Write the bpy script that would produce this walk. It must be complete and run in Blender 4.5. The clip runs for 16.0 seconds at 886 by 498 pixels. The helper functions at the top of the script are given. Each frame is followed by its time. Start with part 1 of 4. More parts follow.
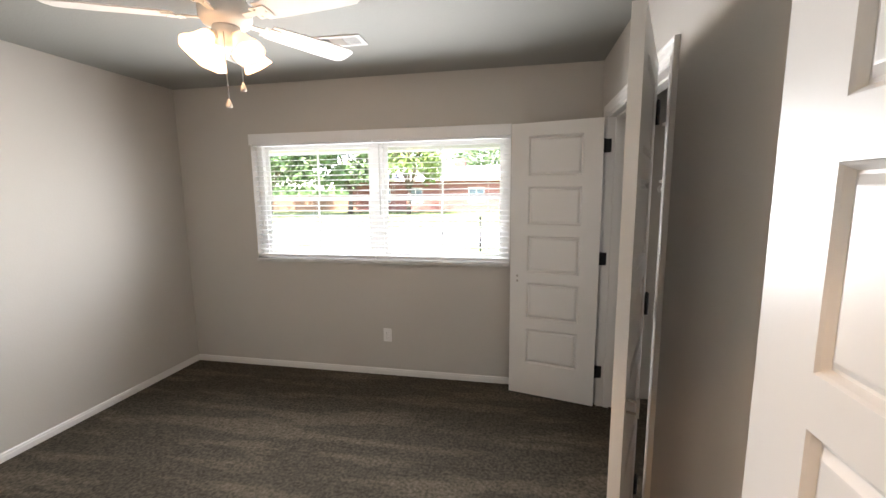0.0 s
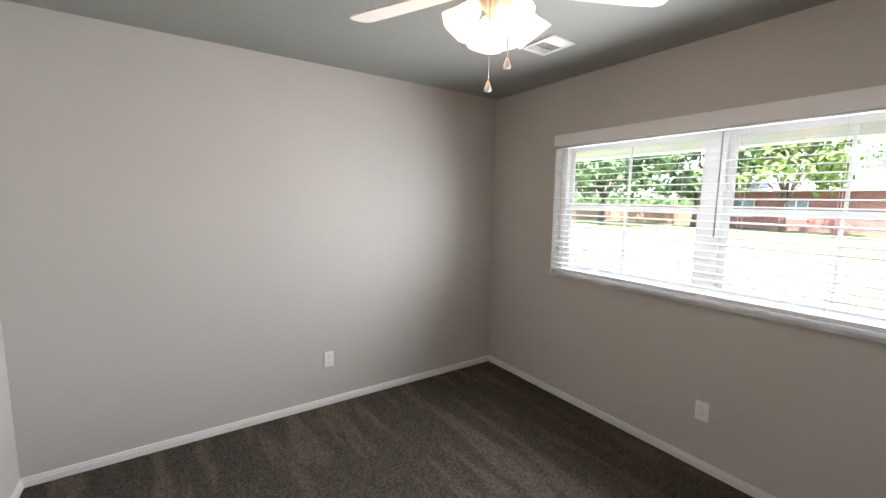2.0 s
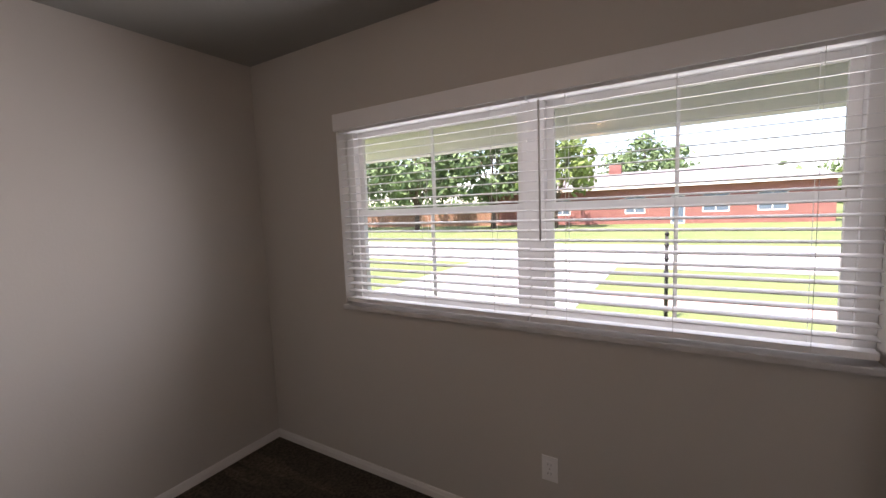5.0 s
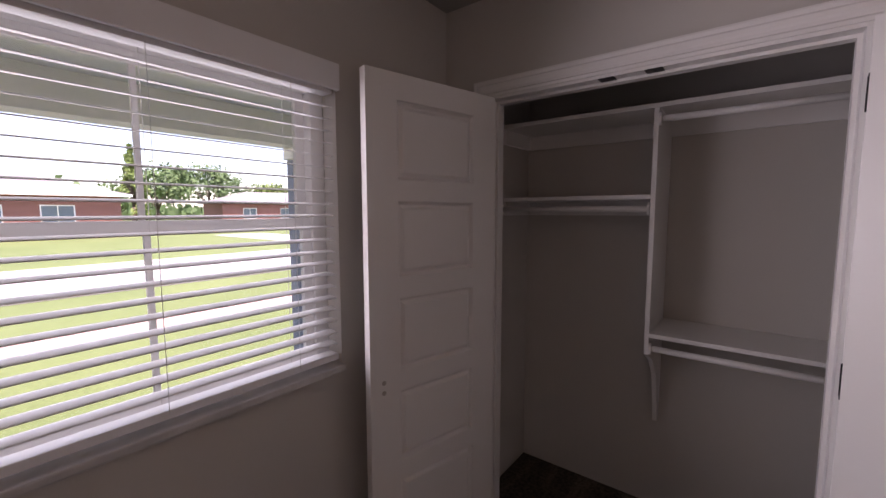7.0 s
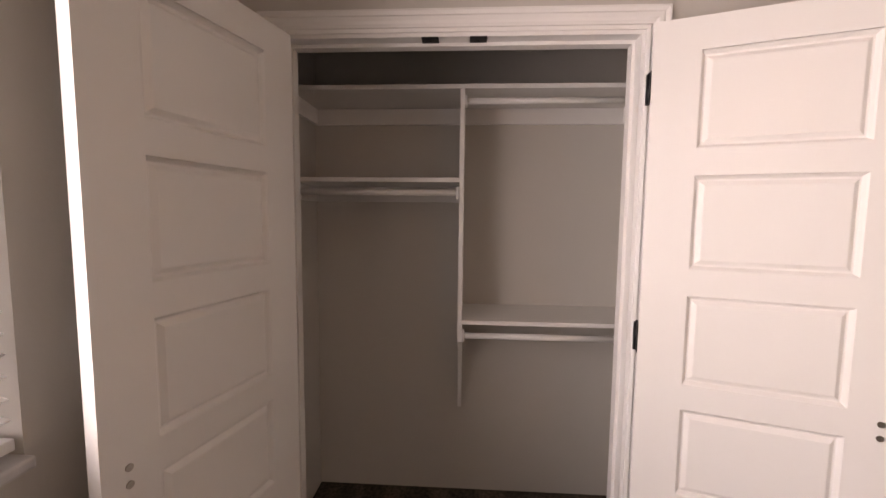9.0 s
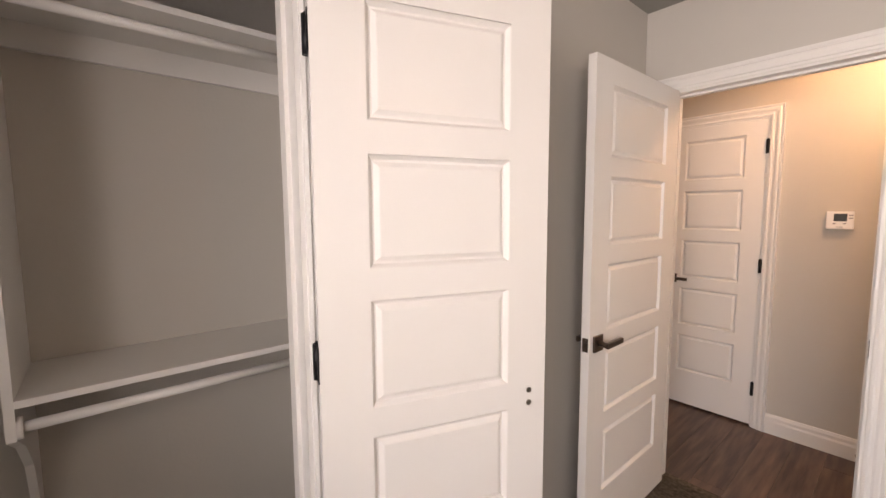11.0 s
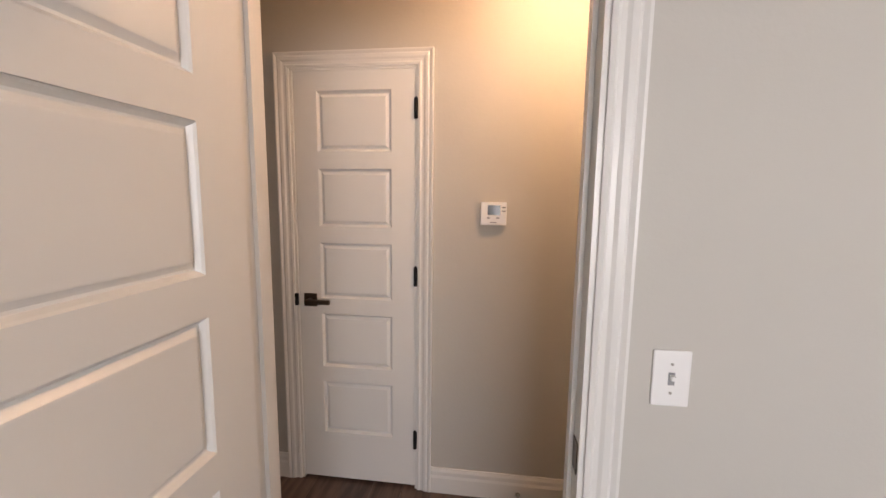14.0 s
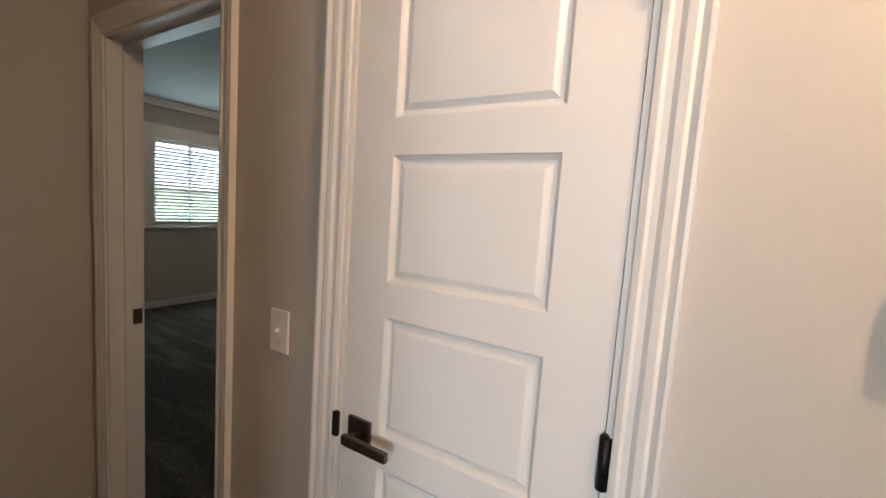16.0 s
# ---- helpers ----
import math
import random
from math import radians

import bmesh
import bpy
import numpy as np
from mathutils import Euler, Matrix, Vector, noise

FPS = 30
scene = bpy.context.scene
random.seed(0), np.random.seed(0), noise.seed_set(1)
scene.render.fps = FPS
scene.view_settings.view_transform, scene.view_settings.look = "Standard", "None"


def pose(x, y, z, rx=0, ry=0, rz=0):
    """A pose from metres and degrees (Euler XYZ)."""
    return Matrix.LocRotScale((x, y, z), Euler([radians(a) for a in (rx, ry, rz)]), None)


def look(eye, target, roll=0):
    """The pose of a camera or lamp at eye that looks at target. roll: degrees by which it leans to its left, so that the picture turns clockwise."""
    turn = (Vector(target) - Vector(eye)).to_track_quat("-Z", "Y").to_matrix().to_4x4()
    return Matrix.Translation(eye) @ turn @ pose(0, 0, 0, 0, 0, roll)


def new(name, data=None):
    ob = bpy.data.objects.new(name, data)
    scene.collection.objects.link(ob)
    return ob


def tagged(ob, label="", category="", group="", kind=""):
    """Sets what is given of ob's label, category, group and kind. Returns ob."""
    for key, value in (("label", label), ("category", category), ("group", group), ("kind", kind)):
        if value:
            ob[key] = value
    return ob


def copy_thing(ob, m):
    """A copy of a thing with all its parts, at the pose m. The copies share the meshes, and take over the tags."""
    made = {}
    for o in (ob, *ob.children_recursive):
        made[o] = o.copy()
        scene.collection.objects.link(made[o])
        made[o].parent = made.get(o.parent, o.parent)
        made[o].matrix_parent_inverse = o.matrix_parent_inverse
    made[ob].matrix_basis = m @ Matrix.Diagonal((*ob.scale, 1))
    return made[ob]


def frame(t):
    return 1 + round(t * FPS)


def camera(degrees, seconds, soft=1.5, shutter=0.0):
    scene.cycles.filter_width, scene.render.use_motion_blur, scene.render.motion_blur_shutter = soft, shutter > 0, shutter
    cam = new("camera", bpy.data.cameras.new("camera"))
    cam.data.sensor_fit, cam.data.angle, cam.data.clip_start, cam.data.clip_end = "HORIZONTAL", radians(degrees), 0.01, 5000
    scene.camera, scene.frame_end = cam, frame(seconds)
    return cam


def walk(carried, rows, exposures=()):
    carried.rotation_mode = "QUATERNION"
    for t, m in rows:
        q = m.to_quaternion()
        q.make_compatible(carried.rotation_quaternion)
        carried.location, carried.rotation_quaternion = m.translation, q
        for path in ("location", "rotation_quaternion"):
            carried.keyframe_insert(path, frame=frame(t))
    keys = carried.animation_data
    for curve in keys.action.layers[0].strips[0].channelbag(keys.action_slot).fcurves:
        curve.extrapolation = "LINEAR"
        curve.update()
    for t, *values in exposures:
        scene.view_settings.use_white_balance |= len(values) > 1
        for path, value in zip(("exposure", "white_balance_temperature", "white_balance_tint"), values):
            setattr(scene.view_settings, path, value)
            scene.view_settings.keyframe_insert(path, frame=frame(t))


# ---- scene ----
cam = camera(95.3, 16.0)
PATH = [
    (0, (1.421, 1.015, 1.566), (1.041, 2.959, 1.288), -0.6),
    (0.5, (1.435, 1.165, 1.563), (0.831, 3.058, 1.333), -0.6),
    (1, (1.392, 1.343, 1.564), (0.552, 3.144, 1.337), -0.7),
    (1.5, (1.342, 1.515, 1.545), (0.103, 3.067, 1.309), -0.3),
    (2, (1.299, 1.664, 1.564), (-0.343, 2.78, 1.322), 0.9),
    (2.5, (1.23, 1.772, 1.507), (-0.612, 2.518, 1.286), 1.1),
    (3, (1.111, 1.961, 1.526), (-0.81, 2.467, 1.293), -0.2),
    (3.2, (1.056, 2.056, 1.54), (-0.871, 2.531, 1.288), -0.8),
    (5.3, (0.687, 2.641, 1.519), (0.187, 4.57, 1.356), -1.9),
    (5.5, (0.589, 2.742, 1.509), (0.507, 4.735, 1.362), -1.7),
    (6, (0.518, 2.874, 1.567), (1.231, 4.731, 1.354), -1.4),
    (6.5, (0.433, 2.933, 1.559), (1.676, 4.486, 1.351), -0.7),
    (7, (0.407, 3.007, 1.563), (1.983, 4.225, 1.377), -0.1),
    (7.5, (0.46, 3.126, 1.554), (2.232, 4.038, 1.387), 0.3),
    (8, (0.524, 3.266, 1.546), (2.419, 3.888, 1.389), 0.6),
    (8.2, (0.538, 3.343, 1.535), (2.468, 3.841, 1.378), 0.6),
    (10.3, (0.896, 3.33, 1.421), (2.783, 2.695, 1.231), 0.1),
    (10.5, (0.944, 3.294, 1.43), (2.758, 2.474, 1.241), -0.1),
    (11, (1.003, 3.18, 1.46), (2.516, 1.884, 1.277), -0.3),
    (11.5, (1.033, 3.111, 1.463), (2.137, 1.454, 1.274), -0.2),
    (12, (1.052, 2.985, 1.45), (1.83, 1.154, 1.25), 0.6),
    (12.5, (1.059, 2.735, 1.463), (1.628, 0.823, 1.323), 1.3),
    (13, (1.11, 2.457, 1.462), (1.531, 0.512, 1.261), 1.2),
    (13.5, (1.214, 2.118, 1.482), (1.515, 0.155, 1.246), 0.6),
    (14, (1.274, 1.755, 1.471), (1.529, -0.212, 1.216), 0.7),
    (14.5, (1.324, 1.424, 1.48), (1.608, -0.533, 1.234), 1.3),
    (15, (1.397, 1.121, 1.493), (1.759, -0.835, 1.291), 2.0),
    (15.5, (1.436, 0.818, 1.483), (2.168, -1.035, 1.303), 2.4),
    (16, (1.568, 0.591, 1.489), (2.587, -1.119, 1.296), 3.9),
]
walk(cam, [(t, look(eye, target, roll)) for t, eye, target, roll in PATH],
     exposures=[(0.0, 3.38, 6750, 13), (1.0, 3.68, 6600, 13), (2.0, 3.15, 6400, 12), (3.2, 3.15, 6600, 13), (5.3, 1.88, 6900, 27), (6.0, 1.72, 6600, 32), (7.0, 1.67, 6800, 36), (7.6, 1.9, 7300, 37), (8.2, 2.35, 7800, 35), (10.3, 3.1, 8000, 26), (11.5, 2.75, 7500, 23), (13.0, 3.06, 7000, 19), (14.3, 2.63, 6900, 17), (16.0, 3.18, 6100, 9)])

# ---- world and light ----
world = bpy.data.worlds.new("sky_world")
scene.world = world
world.use_nodes = True
wn = world.node_tree.nodes
sky = wn.new("ShaderNodeTexSky")
sky.sky_type, sky.sun_disc = "NISHITA", False
sky.sun_elevation, sky.sun_rotation = radians(66), radians(200)
world.node_tree.links.new(sky.outputs[0], wn["Background"].inputs[0])
wn["Background"].inputs[1].default_value = 0.15


def lamp(name, kind, m, energy, color, size=0.1, size_y=None):
    d = bpy.data.lights.new(name, kind)
    d.energy, d.color = energy, color
    if kind == "SUN":
        d.angle = size
    elif kind == "AREA":
        d.shape, d.size, d.size_y = "RECTANGLE", size, size_y or size
    else:
        d.shadow_soft_size = size
    ob = new(name, d)
    ob.matrix_world = m
    return ob


SUN_AZ, SUN_EL = radians(200), radians(66)
sun_from = Vector((math.sin(SUN_AZ) * math.cos(SUN_EL), math.cos(SUN_AZ) * math.cos(SUN_EL), math.sin(SUN_EL)))
lamp("sun", "SUN", look(sun_from * 50, (0, 0, 0)), 4.3, (1.0, 0.95, 0.87), radians(0.5))
FAN = Vector((0.175, 2.64, 2.48))
HALL_LAMP = Vector((0.98, 0.40, 2.34))
lamp("hall_bulb", "POINT", pose(*HALL_LAMP), 4.0, (1.0, 0.63, 0.37), 0.03)
# the sky's light in the two window openings
lamp("window_sky", "AREA", pose(0.225, 4.17, 1.49, -90, 0, 0), 6.9, (0.93, 0.96, 1.0), 2.1, 0.95).data.spread = radians(140)
lamp("window_sky", "AREA", pose(0.225, 4.266, 1.5, -90, 0, 0), 2.2, (0.90, 0.95, 1.0), 2.1, 0.95)
lamp("window_sky", "AREA", pose(7.26, -2.30, 1.59, 0, 90, 0), 2.5, (0.70, 0.92, 1.0), 0.9, 0.9)
lamp("bedroom_fan_bulb", "POINT", pose(5.7, -2.8, 2.16), 0.9, (1.0, 0.74, 0.5), 0.05)
# added lamp with no fixture, only brightens the bathroom glimpse
lamp("bath_bulb", "POINT", pose(0.2, -2.4, 2.2), 11, (1.0, 0.84, 0.62), 0.15)

# ---- materials ----


def material(name, color, rough=0.5, metal=0.0, grain=0.0, grain_scale=200.0, blotch=0.0, blotch_scale=2.0, bump=0.0, bump_scale=300.0, color2=None, stretch=None, spec=None, piece=0.0):
    m = bpy.data.materials.new(name)
    m.use_nodes = True
    nt = m.node_tree
    nd, ln = nt.nodes, nt.links
    b = nd["Principled BSDF"]
    b.inputs["Roughness"].default_value, b.inputs["Metallic"].default_value = rough, metal
    if spec is not None:
        b.inputs["Specular IOR Level"].default_value = spec
    tc = nd.new("ShaderNodeTexCoord")
    src = tc.outputs["Object"]
    if stretch:
        mp = nd.new("ShaderNodeMapping")
        mp.inputs["Scale"].default_value = stretch
        ln.new(src, mp.inputs["Vector"])
        src = mp.outputs[0]
        if piece:
            oi, sh = nd.new("ShaderNodeObjectInfo"), nd.new("ShaderNodeVectorMath")
            sh.operation = "MULTIPLY_ADD"
            cmb = nd.new("ShaderNodeCombineXYZ")
            for k in ("X", "Y", "Z"):
                ln.new(oi.outputs["Random"], cmb.inputs[k])
            ln.new(cmb.outputs[0], sh.inputs[0])
            sh.inputs[1].default_value = (37.0, 53.0, 71.0)
            ln.new(src, sh.inputs[2])
            src = sh.outputs[0]

    def noise_at(scale, detail=4.0):
        n = nd.new("ShaderNodeTexNoise")
        n.inputs["Scale"].default_value, n.inputs["Detail"].default_value = scale, detail
        ln.new(src, n.inputs["Vector"])
        return n.outputs["Fac"]

    c = color if len(color) == 4 else (*color, 1)
    c2 = (*(color2 or [v * 0.6 for v in color[:3]]), 1)
    mix = nd.new("ShaderNodeMix")
    mix.data_type = "RGBA"
    mix.inputs["A"].default_value, mix.inputs["B"].default_value = c, c2
    terms = []
    for amount, scale in ((grain, grain_scale), (blotch, blotch_scale)):
        if amount:
            r = nd.new("ShaderNodeMapRange")
            r.inputs["From Min"].default_value, r.inputs["From Max"].default_value = 0.3, 0.7
            r.inputs["To Max"].default_value = amount
            ln.new(noise_at(scale), r.inputs["Value"])
            terms.append(r.outputs[0])
    if piece:
        info = nd.new("ShaderNodeObjectInfo")
        mu = nd.new("ShaderNodeMath")
        mu.operation = "MULTIPLY"
        mu.inputs[1].default_value = piece
        ln.new(info.outputs["Random"], mu.inputs[0])
        terms.append(mu.outputs[0])
    if terms:
        out = terms[0]
        for tmore in terms[1:]:
            ad = nd.new("ShaderNodeMath")
            ad.operation = "ADD"
            ad.use_clamp = True
            ln.new(out, ad.inputs[0])
            ln.new(tmore, ad.inputs[1])
            out = ad.outputs[0]
        ln.new(out, mix.inputs["Factor"])
    else:
        mix.inputs["Factor"].default_value = 0
    ln.new(mix.outputs["Result"], b.inputs["Base Color"])
    if bump:
        bp = nd.new("ShaderNodeBump")
        bp.inputs["Strength"].default_value, bp.inputs["Distance"].default_value = bump, 0.004
        ln.new(noise_at(bump_scale, 3.0), bp.inputs["Height"])
        ln.new(bp.outputs[0], b.inputs["Normal"])
    return m


def emitter(name, color, strength):
    m = bpy.data.materials.new(name)
    m.use_nodes = True
    b = m.node_tree.nodes["Principled BSDF"]
    b.inputs["Base Color"].default_value = (0.9, 0.88, 0.85, 1)
    b.inputs["Emission Color"].default_value = (*color, 1)
    b.inputs["Emission Strength"].default_value = strength
    return m


def glass_material():
    m = bpy.data.materials.new("window_glass")
    m.use_nodes = True
    nt = m.node_tree
    nt.nodes.remove(nt.nodes["Principled BSDF"])
    tr, gl, mx, fr = (nt.nodes.new(k) for k in ("ShaderNodeBsdfTransparent", "ShaderNodeBsdfGlossy", "ShaderNodeMixShader", "ShaderNodeFresnel"))
    gl.inputs["Roughness"].default_value = 0.02
    fr.inputs["IOR"].default_value = 1.3
    nt.links.new(fr.outputs[0], mx.inputs[0])
    nt.links.new(tr.outputs[0], mx.inputs[1])
    nt.links.new(gl.outputs[0], mx.inputs[2])
    nt.links.new(mx.outputs[0], nt.nodes["Material Output"].inputs["Surface"])
    return m


WALL = material("greige_wall_paint", (0.52, 0.495, 0.455), 0.7, blotch=0.08, blotch_scale=1.3, bump=0.13, bump_scale=70)
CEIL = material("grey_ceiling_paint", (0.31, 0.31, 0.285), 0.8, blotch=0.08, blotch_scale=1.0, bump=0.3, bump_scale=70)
WHITE = material("white_semigloss_paint", (0.73, 0.715, 0.69), 0.34, blotch=0.06, blotch_scale=3, bump=0.05, bump_scale=60)
VINYL = material("white_vinyl", (0.80, 0.79, 0.77), 0.4, blotch=0.05, blotch_scale=4)
SLAT = material("white_blind_slat", (0.80, 0.80, 0.80), 0.45, blotch=0.06, blotch_scale=6)
CORD = material("white_cord", (0.7, 0.69, 0.66), 0.8, grain=0.2)
SILL = material("marble_sill", (0.62, 0.61, 0.60), 0.3, blotch=0.5, blotch_scale=9, color2=(0.32, 0.31, 0.30))
CARPET = material("dark_brown_carpet", (0.113, 0.097, 0.079), 0.98, grain=0.95, grain_scale=55, blotch=0.3, blotch_scale=14, bump=1.0, bump_scale=180, color2=(0.045, 0.040, 0.031), spec=0.05)


def brush_marks(m):
    """Broad vacuum strokes in the pile: long soft bands, lighter where the nap leans the other way."""
    nt = m.node_tree
    nd, ln = nt.nodes, nt.links
    b = nd["Principled BSDF"]
    src = b.inputs["Base Color"].links[0].from_socket
    tc, mp, nz, rm, mx = (nd.new(k) for k in ("ShaderNodeTexCoord", "ShaderNodeMapping", "ShaderNodeTexNoise", "ShaderNodeMapRange", "ShaderNodeMix"))
    mp.inputs["Rotation"].default_value, mp.inputs["Scale"].default_value = (0, 0, radians(-8)), (1.1, 6.0, 1)
    nz.inputs["Scale"].default_value, nz.inputs["Detail"].default_value = 1.0, 3.0
    rm.inputs["From Min"].default_value, rm.inputs["From Max"].default_value = 0.5, 0.6
    mx.data_type, mx.blend_type = "RGBA", "MULTIPLY"
    mx.inputs["B"].default_value = (1.5, 1.47, 1.43, 1)
    ln.new(tc.outputs["Object"], mp.inputs["Vector"])
    ln.new(mp.outputs[0], nz.inputs["Vector"])
    ln.new(nz.outputs["Fac"], rm.inputs["Value"])
    ln.new(rm.outputs[0], mx.inputs["Factor"])
    ln.new(src, mx.inputs["A"])
    ln.new(mx.outputs["Result"], b.inputs["Base Color"])


brush_marks(CARPET)
PLANK = material("dark_wood_plank", (0.19, 0.118, 0.086), 0.38, grain=0.75, grain_scale=3.5, blotch=0.45, blotch_scale=1.1, bump=0.06, bump_scale=20, color2=(0.052, 0.032, 0.025), stretch=(9.0, 0.9, 1.0), piece=0.22)
GROUT = material("dark_floor_joint", (0.03, 0.022, 0.018), 0.8, grain=0.3)
BATHTILE = material("grey_wood_tile", (0.36, 0.31, 0.26), 0.4, grain=0.5, grain_scale=10, stretch=(1, 9, 1), piece=0.35, color2=(0.2, 0.17, 0.14))
BLACK = material("black_metal_hinge", (0.012, 0.012, 0.013), 0.42, metal=0.6, grain=0.2)
BRONZE = material("brushed_bronze", (0.13, 0.10, 0.08), 0.32, metal=0.9, grain=0.4, grain_scale=80)
NICKEL = material("brushed_nickel", (0.45, 0.42, 0.38), 0.3, metal=1.0, grain=0.3)
PLATE = material("white_plastic", (0.80, 0.79, 0.78), 0.35)
# near-black colour standing in for the shade inside slots and ducts
DARK = material("hollow_shade", (0.015, 0.015, 0.016), 0.7, grain=0.2)
SCREEN = material("grey_display", (0.06, 0.07, 0.075), 0.12)
PRINT = material("grey_print", (0.25, 0.25, 0.26), 0.5)
BLADE = material("white_fan_blade", (0.80, 0.76, 0.71), 0.4, blotch=0.08, blotch_scale=4)
SHADE = emitter("lit_frosted_glass", (1.0, 0.56, 0.26), 0.4)
DIMSHADE = emitter("softly_lit_frosted_glass", (1.0, 0.56, 0.26), 0.2)
HALLGLASS = emitter("hall_light_glass", (1.0, 0.64, 0.34), 0.9)
GLASS = glass_material()
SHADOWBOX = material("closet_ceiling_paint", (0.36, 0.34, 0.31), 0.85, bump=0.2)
GRASS = material("lawn_grass", (0.17, 0.205, 0.085), 0.95, grain=0.6, grain_scale=30, blotch=0.5, blotch_scale=0.35, bump=0.8, bump_scale=40, color2=(0.095, 0.13, 0.05), spec=0.1)
ROAD = material("pale_concrete_road", (0.42, 0.40, 0.38), 0.85, grain=0.3, grain_scale=25, blotch=0.35, blotch_scale=0.5, color2=(0.28, 0.27, 0.26))
DRIVE = material("concrete_driveway", (0.48, 0.46, 0.455), 0.85, grain=0.3, grain_scale=25, blotch=0.35, blotch_scale=0.6, color2=(0.24, 0.23, 0.22))
PATHM = material("pinkish_walk", (0.40, 0.29, 0.25), 0.85, grain=0.3, grain_scale=25, blotch=0.3)
BRICK = material("red_brick", (0.30, 0.13, 0.105), 0.85, grain=0.5, grain_scale=6, blotch=0.4, blotch_scale=1, color2=(0.16, 0.06, 0.05), stretch=(1, 1, 3))
ROOF = material("grey_shingle_roof", (0.25, 0.235, 0.245), 0.9, grain=0.5, grain_scale=5, blotch=0.3, blotch_scale=0.7)
FENCEW = material("weathered_fence_wood", (0.30, 0.17, 0.11), 0.85, grain=0.5, grain_scale=8, piece=0.4)
BARK = material("tree_bark", (0.10, 0.07, 0.05), 0.95, grain=0.6, grain_scale=9, bump=0.6, bump_scale=12)
LEAF = material("green_leaves", (0.12, 0.19, 0.075), 0.75, grain=0.7, grain_scale=1.2, blotch=0.5, blotch_scale=0.5, color2=(0.07, 0.12, 0.035))
LEAF2 = material("yellow_green_leaves", (0.17, 0.23, 0.05), 0.75, grain=0.7, grain_scale=1.2, blotch=0.5, blotch_scale=0.5, color2=(0.09, 0.14, 0.03))
SOFFIT = material("cream_porch_paint", (0.84, 0.81, 0.74), 0.7, grain=0.15, grain_scale=20, blotch=0.1)
POST = material("blue_grey_post_paint", (0.20, 0.22, 0.26), 0.6, blotch=0.25)
IRON = material("black_iron", (0.02, 0.02, 0.02), 0.5, metal=0.5, grain=0.3)
FARGLASS = material("dark_far_window", (0.10, 0.14, 0.18), 0.12)
EXTBRICK = material("house_brick_outside", (0.34, 0.2, 0.16), 0.85, grain=0.5, grain_scale=7, blotch=0.3)

# ---- mesh helpers ----


def box(bm, x0, y0, z0, x1, y1, z1, bevel=0.0):
    vs = [bm.verts.new(p) for p in ((x0, y0, z0), (x1, y0, z0), (x1, y1, z0), (x0, y1, z0), (x0, y0, z1), (x1, y0, z1), (x1, y1, z1), (x0, y1, z1))]
    fs = [bm.faces.new([vs[i] for i in f]) for f in ((3, 2, 1, 0), (4, 5, 6, 7), (0, 1, 5, 4), (1, 2, 6, 5), (2, 3, 7, 6), (3, 0, 4, 7))]
    if bevel:
        es = list({e for f in fs for e in f.edges})
        bmesh.ops.bevel(bm, geom=es, offset=bevel, segments=2, affect="EDGES", profile=0.6)
    return bm


def boxes(*list_of, bevel=0.0):
    bm = bmesh.new()
    for b in list_of:
        box(bm, *b, bevel=bevel)
    return bm


def tube(bm, a, b, r0, r1=None, n=16, cap=True):
    a, b = Vector(a), Vector(b)
    r1 = r0 if r1 is None else r1
    q = (b - a).to_track_quat("Z", "Y").to_matrix()
    rings = []
    for p, r in ((a, r0), (b, r1)):
        rings.append([bm.verts.new(p + q @ Vector((r * math.cos(2 * math.pi * i / n), r * math.sin(2 * math.pi * i / n), 0))) for i in range(n)])
    for i in range(n):
        bm.faces.new((rings[0][i], rings[0][(i + 1) % n], rings[1][(i + 1) % n], rings[1][i])).smooth = True
    if cap:
        bm.faces.new(rings[0][::-1])
        bm.faces.new(rings[1])
    return bm


def lathe(profile, n=28):
    """A turned shape from (radius, z) pairs."""
    bm = bmesh.new()
    rings = [[bm.verts.new((r * math.cos(2 * math.pi * i / n), r * math.sin(2 * math.pi * i / n), z)) for i in range(n)] for r, z in profile]
    for a, b in zip(rings, rings[1:]):
        for i in range(n):
            bm.faces.new((a[i], a[(i + 1) % n], b[(i + 1) % n], b[i])).smooth = True
    bm.faces.new(rings[0][::-1])
    bm.faces.new(rings[-1])
    bmesh.ops.recalc_face_normals(bm, faces=bm.faces)
    return bm


def mesh_of(bm, mat, name):
    me = bpy.data.meshes.new(name)
    bm.to_mesh(me)
    bm.free()
    me.materials.append(mat)
    return me


def part(name, bm, mat, parent, label=""):
    ob = new(name, mesh_of(bm, mat, name) if isinstance(bm, bmesh.types.BMesh) else bm)
    ob.parent = parent
    return tagged(ob, label)


def thing(name, m=None, label="", category="", group="", kind=""):
    ob = new(name)
    ob.empty_display_size = 0.1
    if m is not None:
        ob.matrix_world = m
    return tagged(ob, label, category, group, kind)


def single(name, bm, mat, label="", category="", group="", kind="", m=None):
    ob = new(name, mesh_of(bm, mat, name))
    if m is not None:
        ob.matrix_world = m
    return tagged(ob, label, category, group, kind)


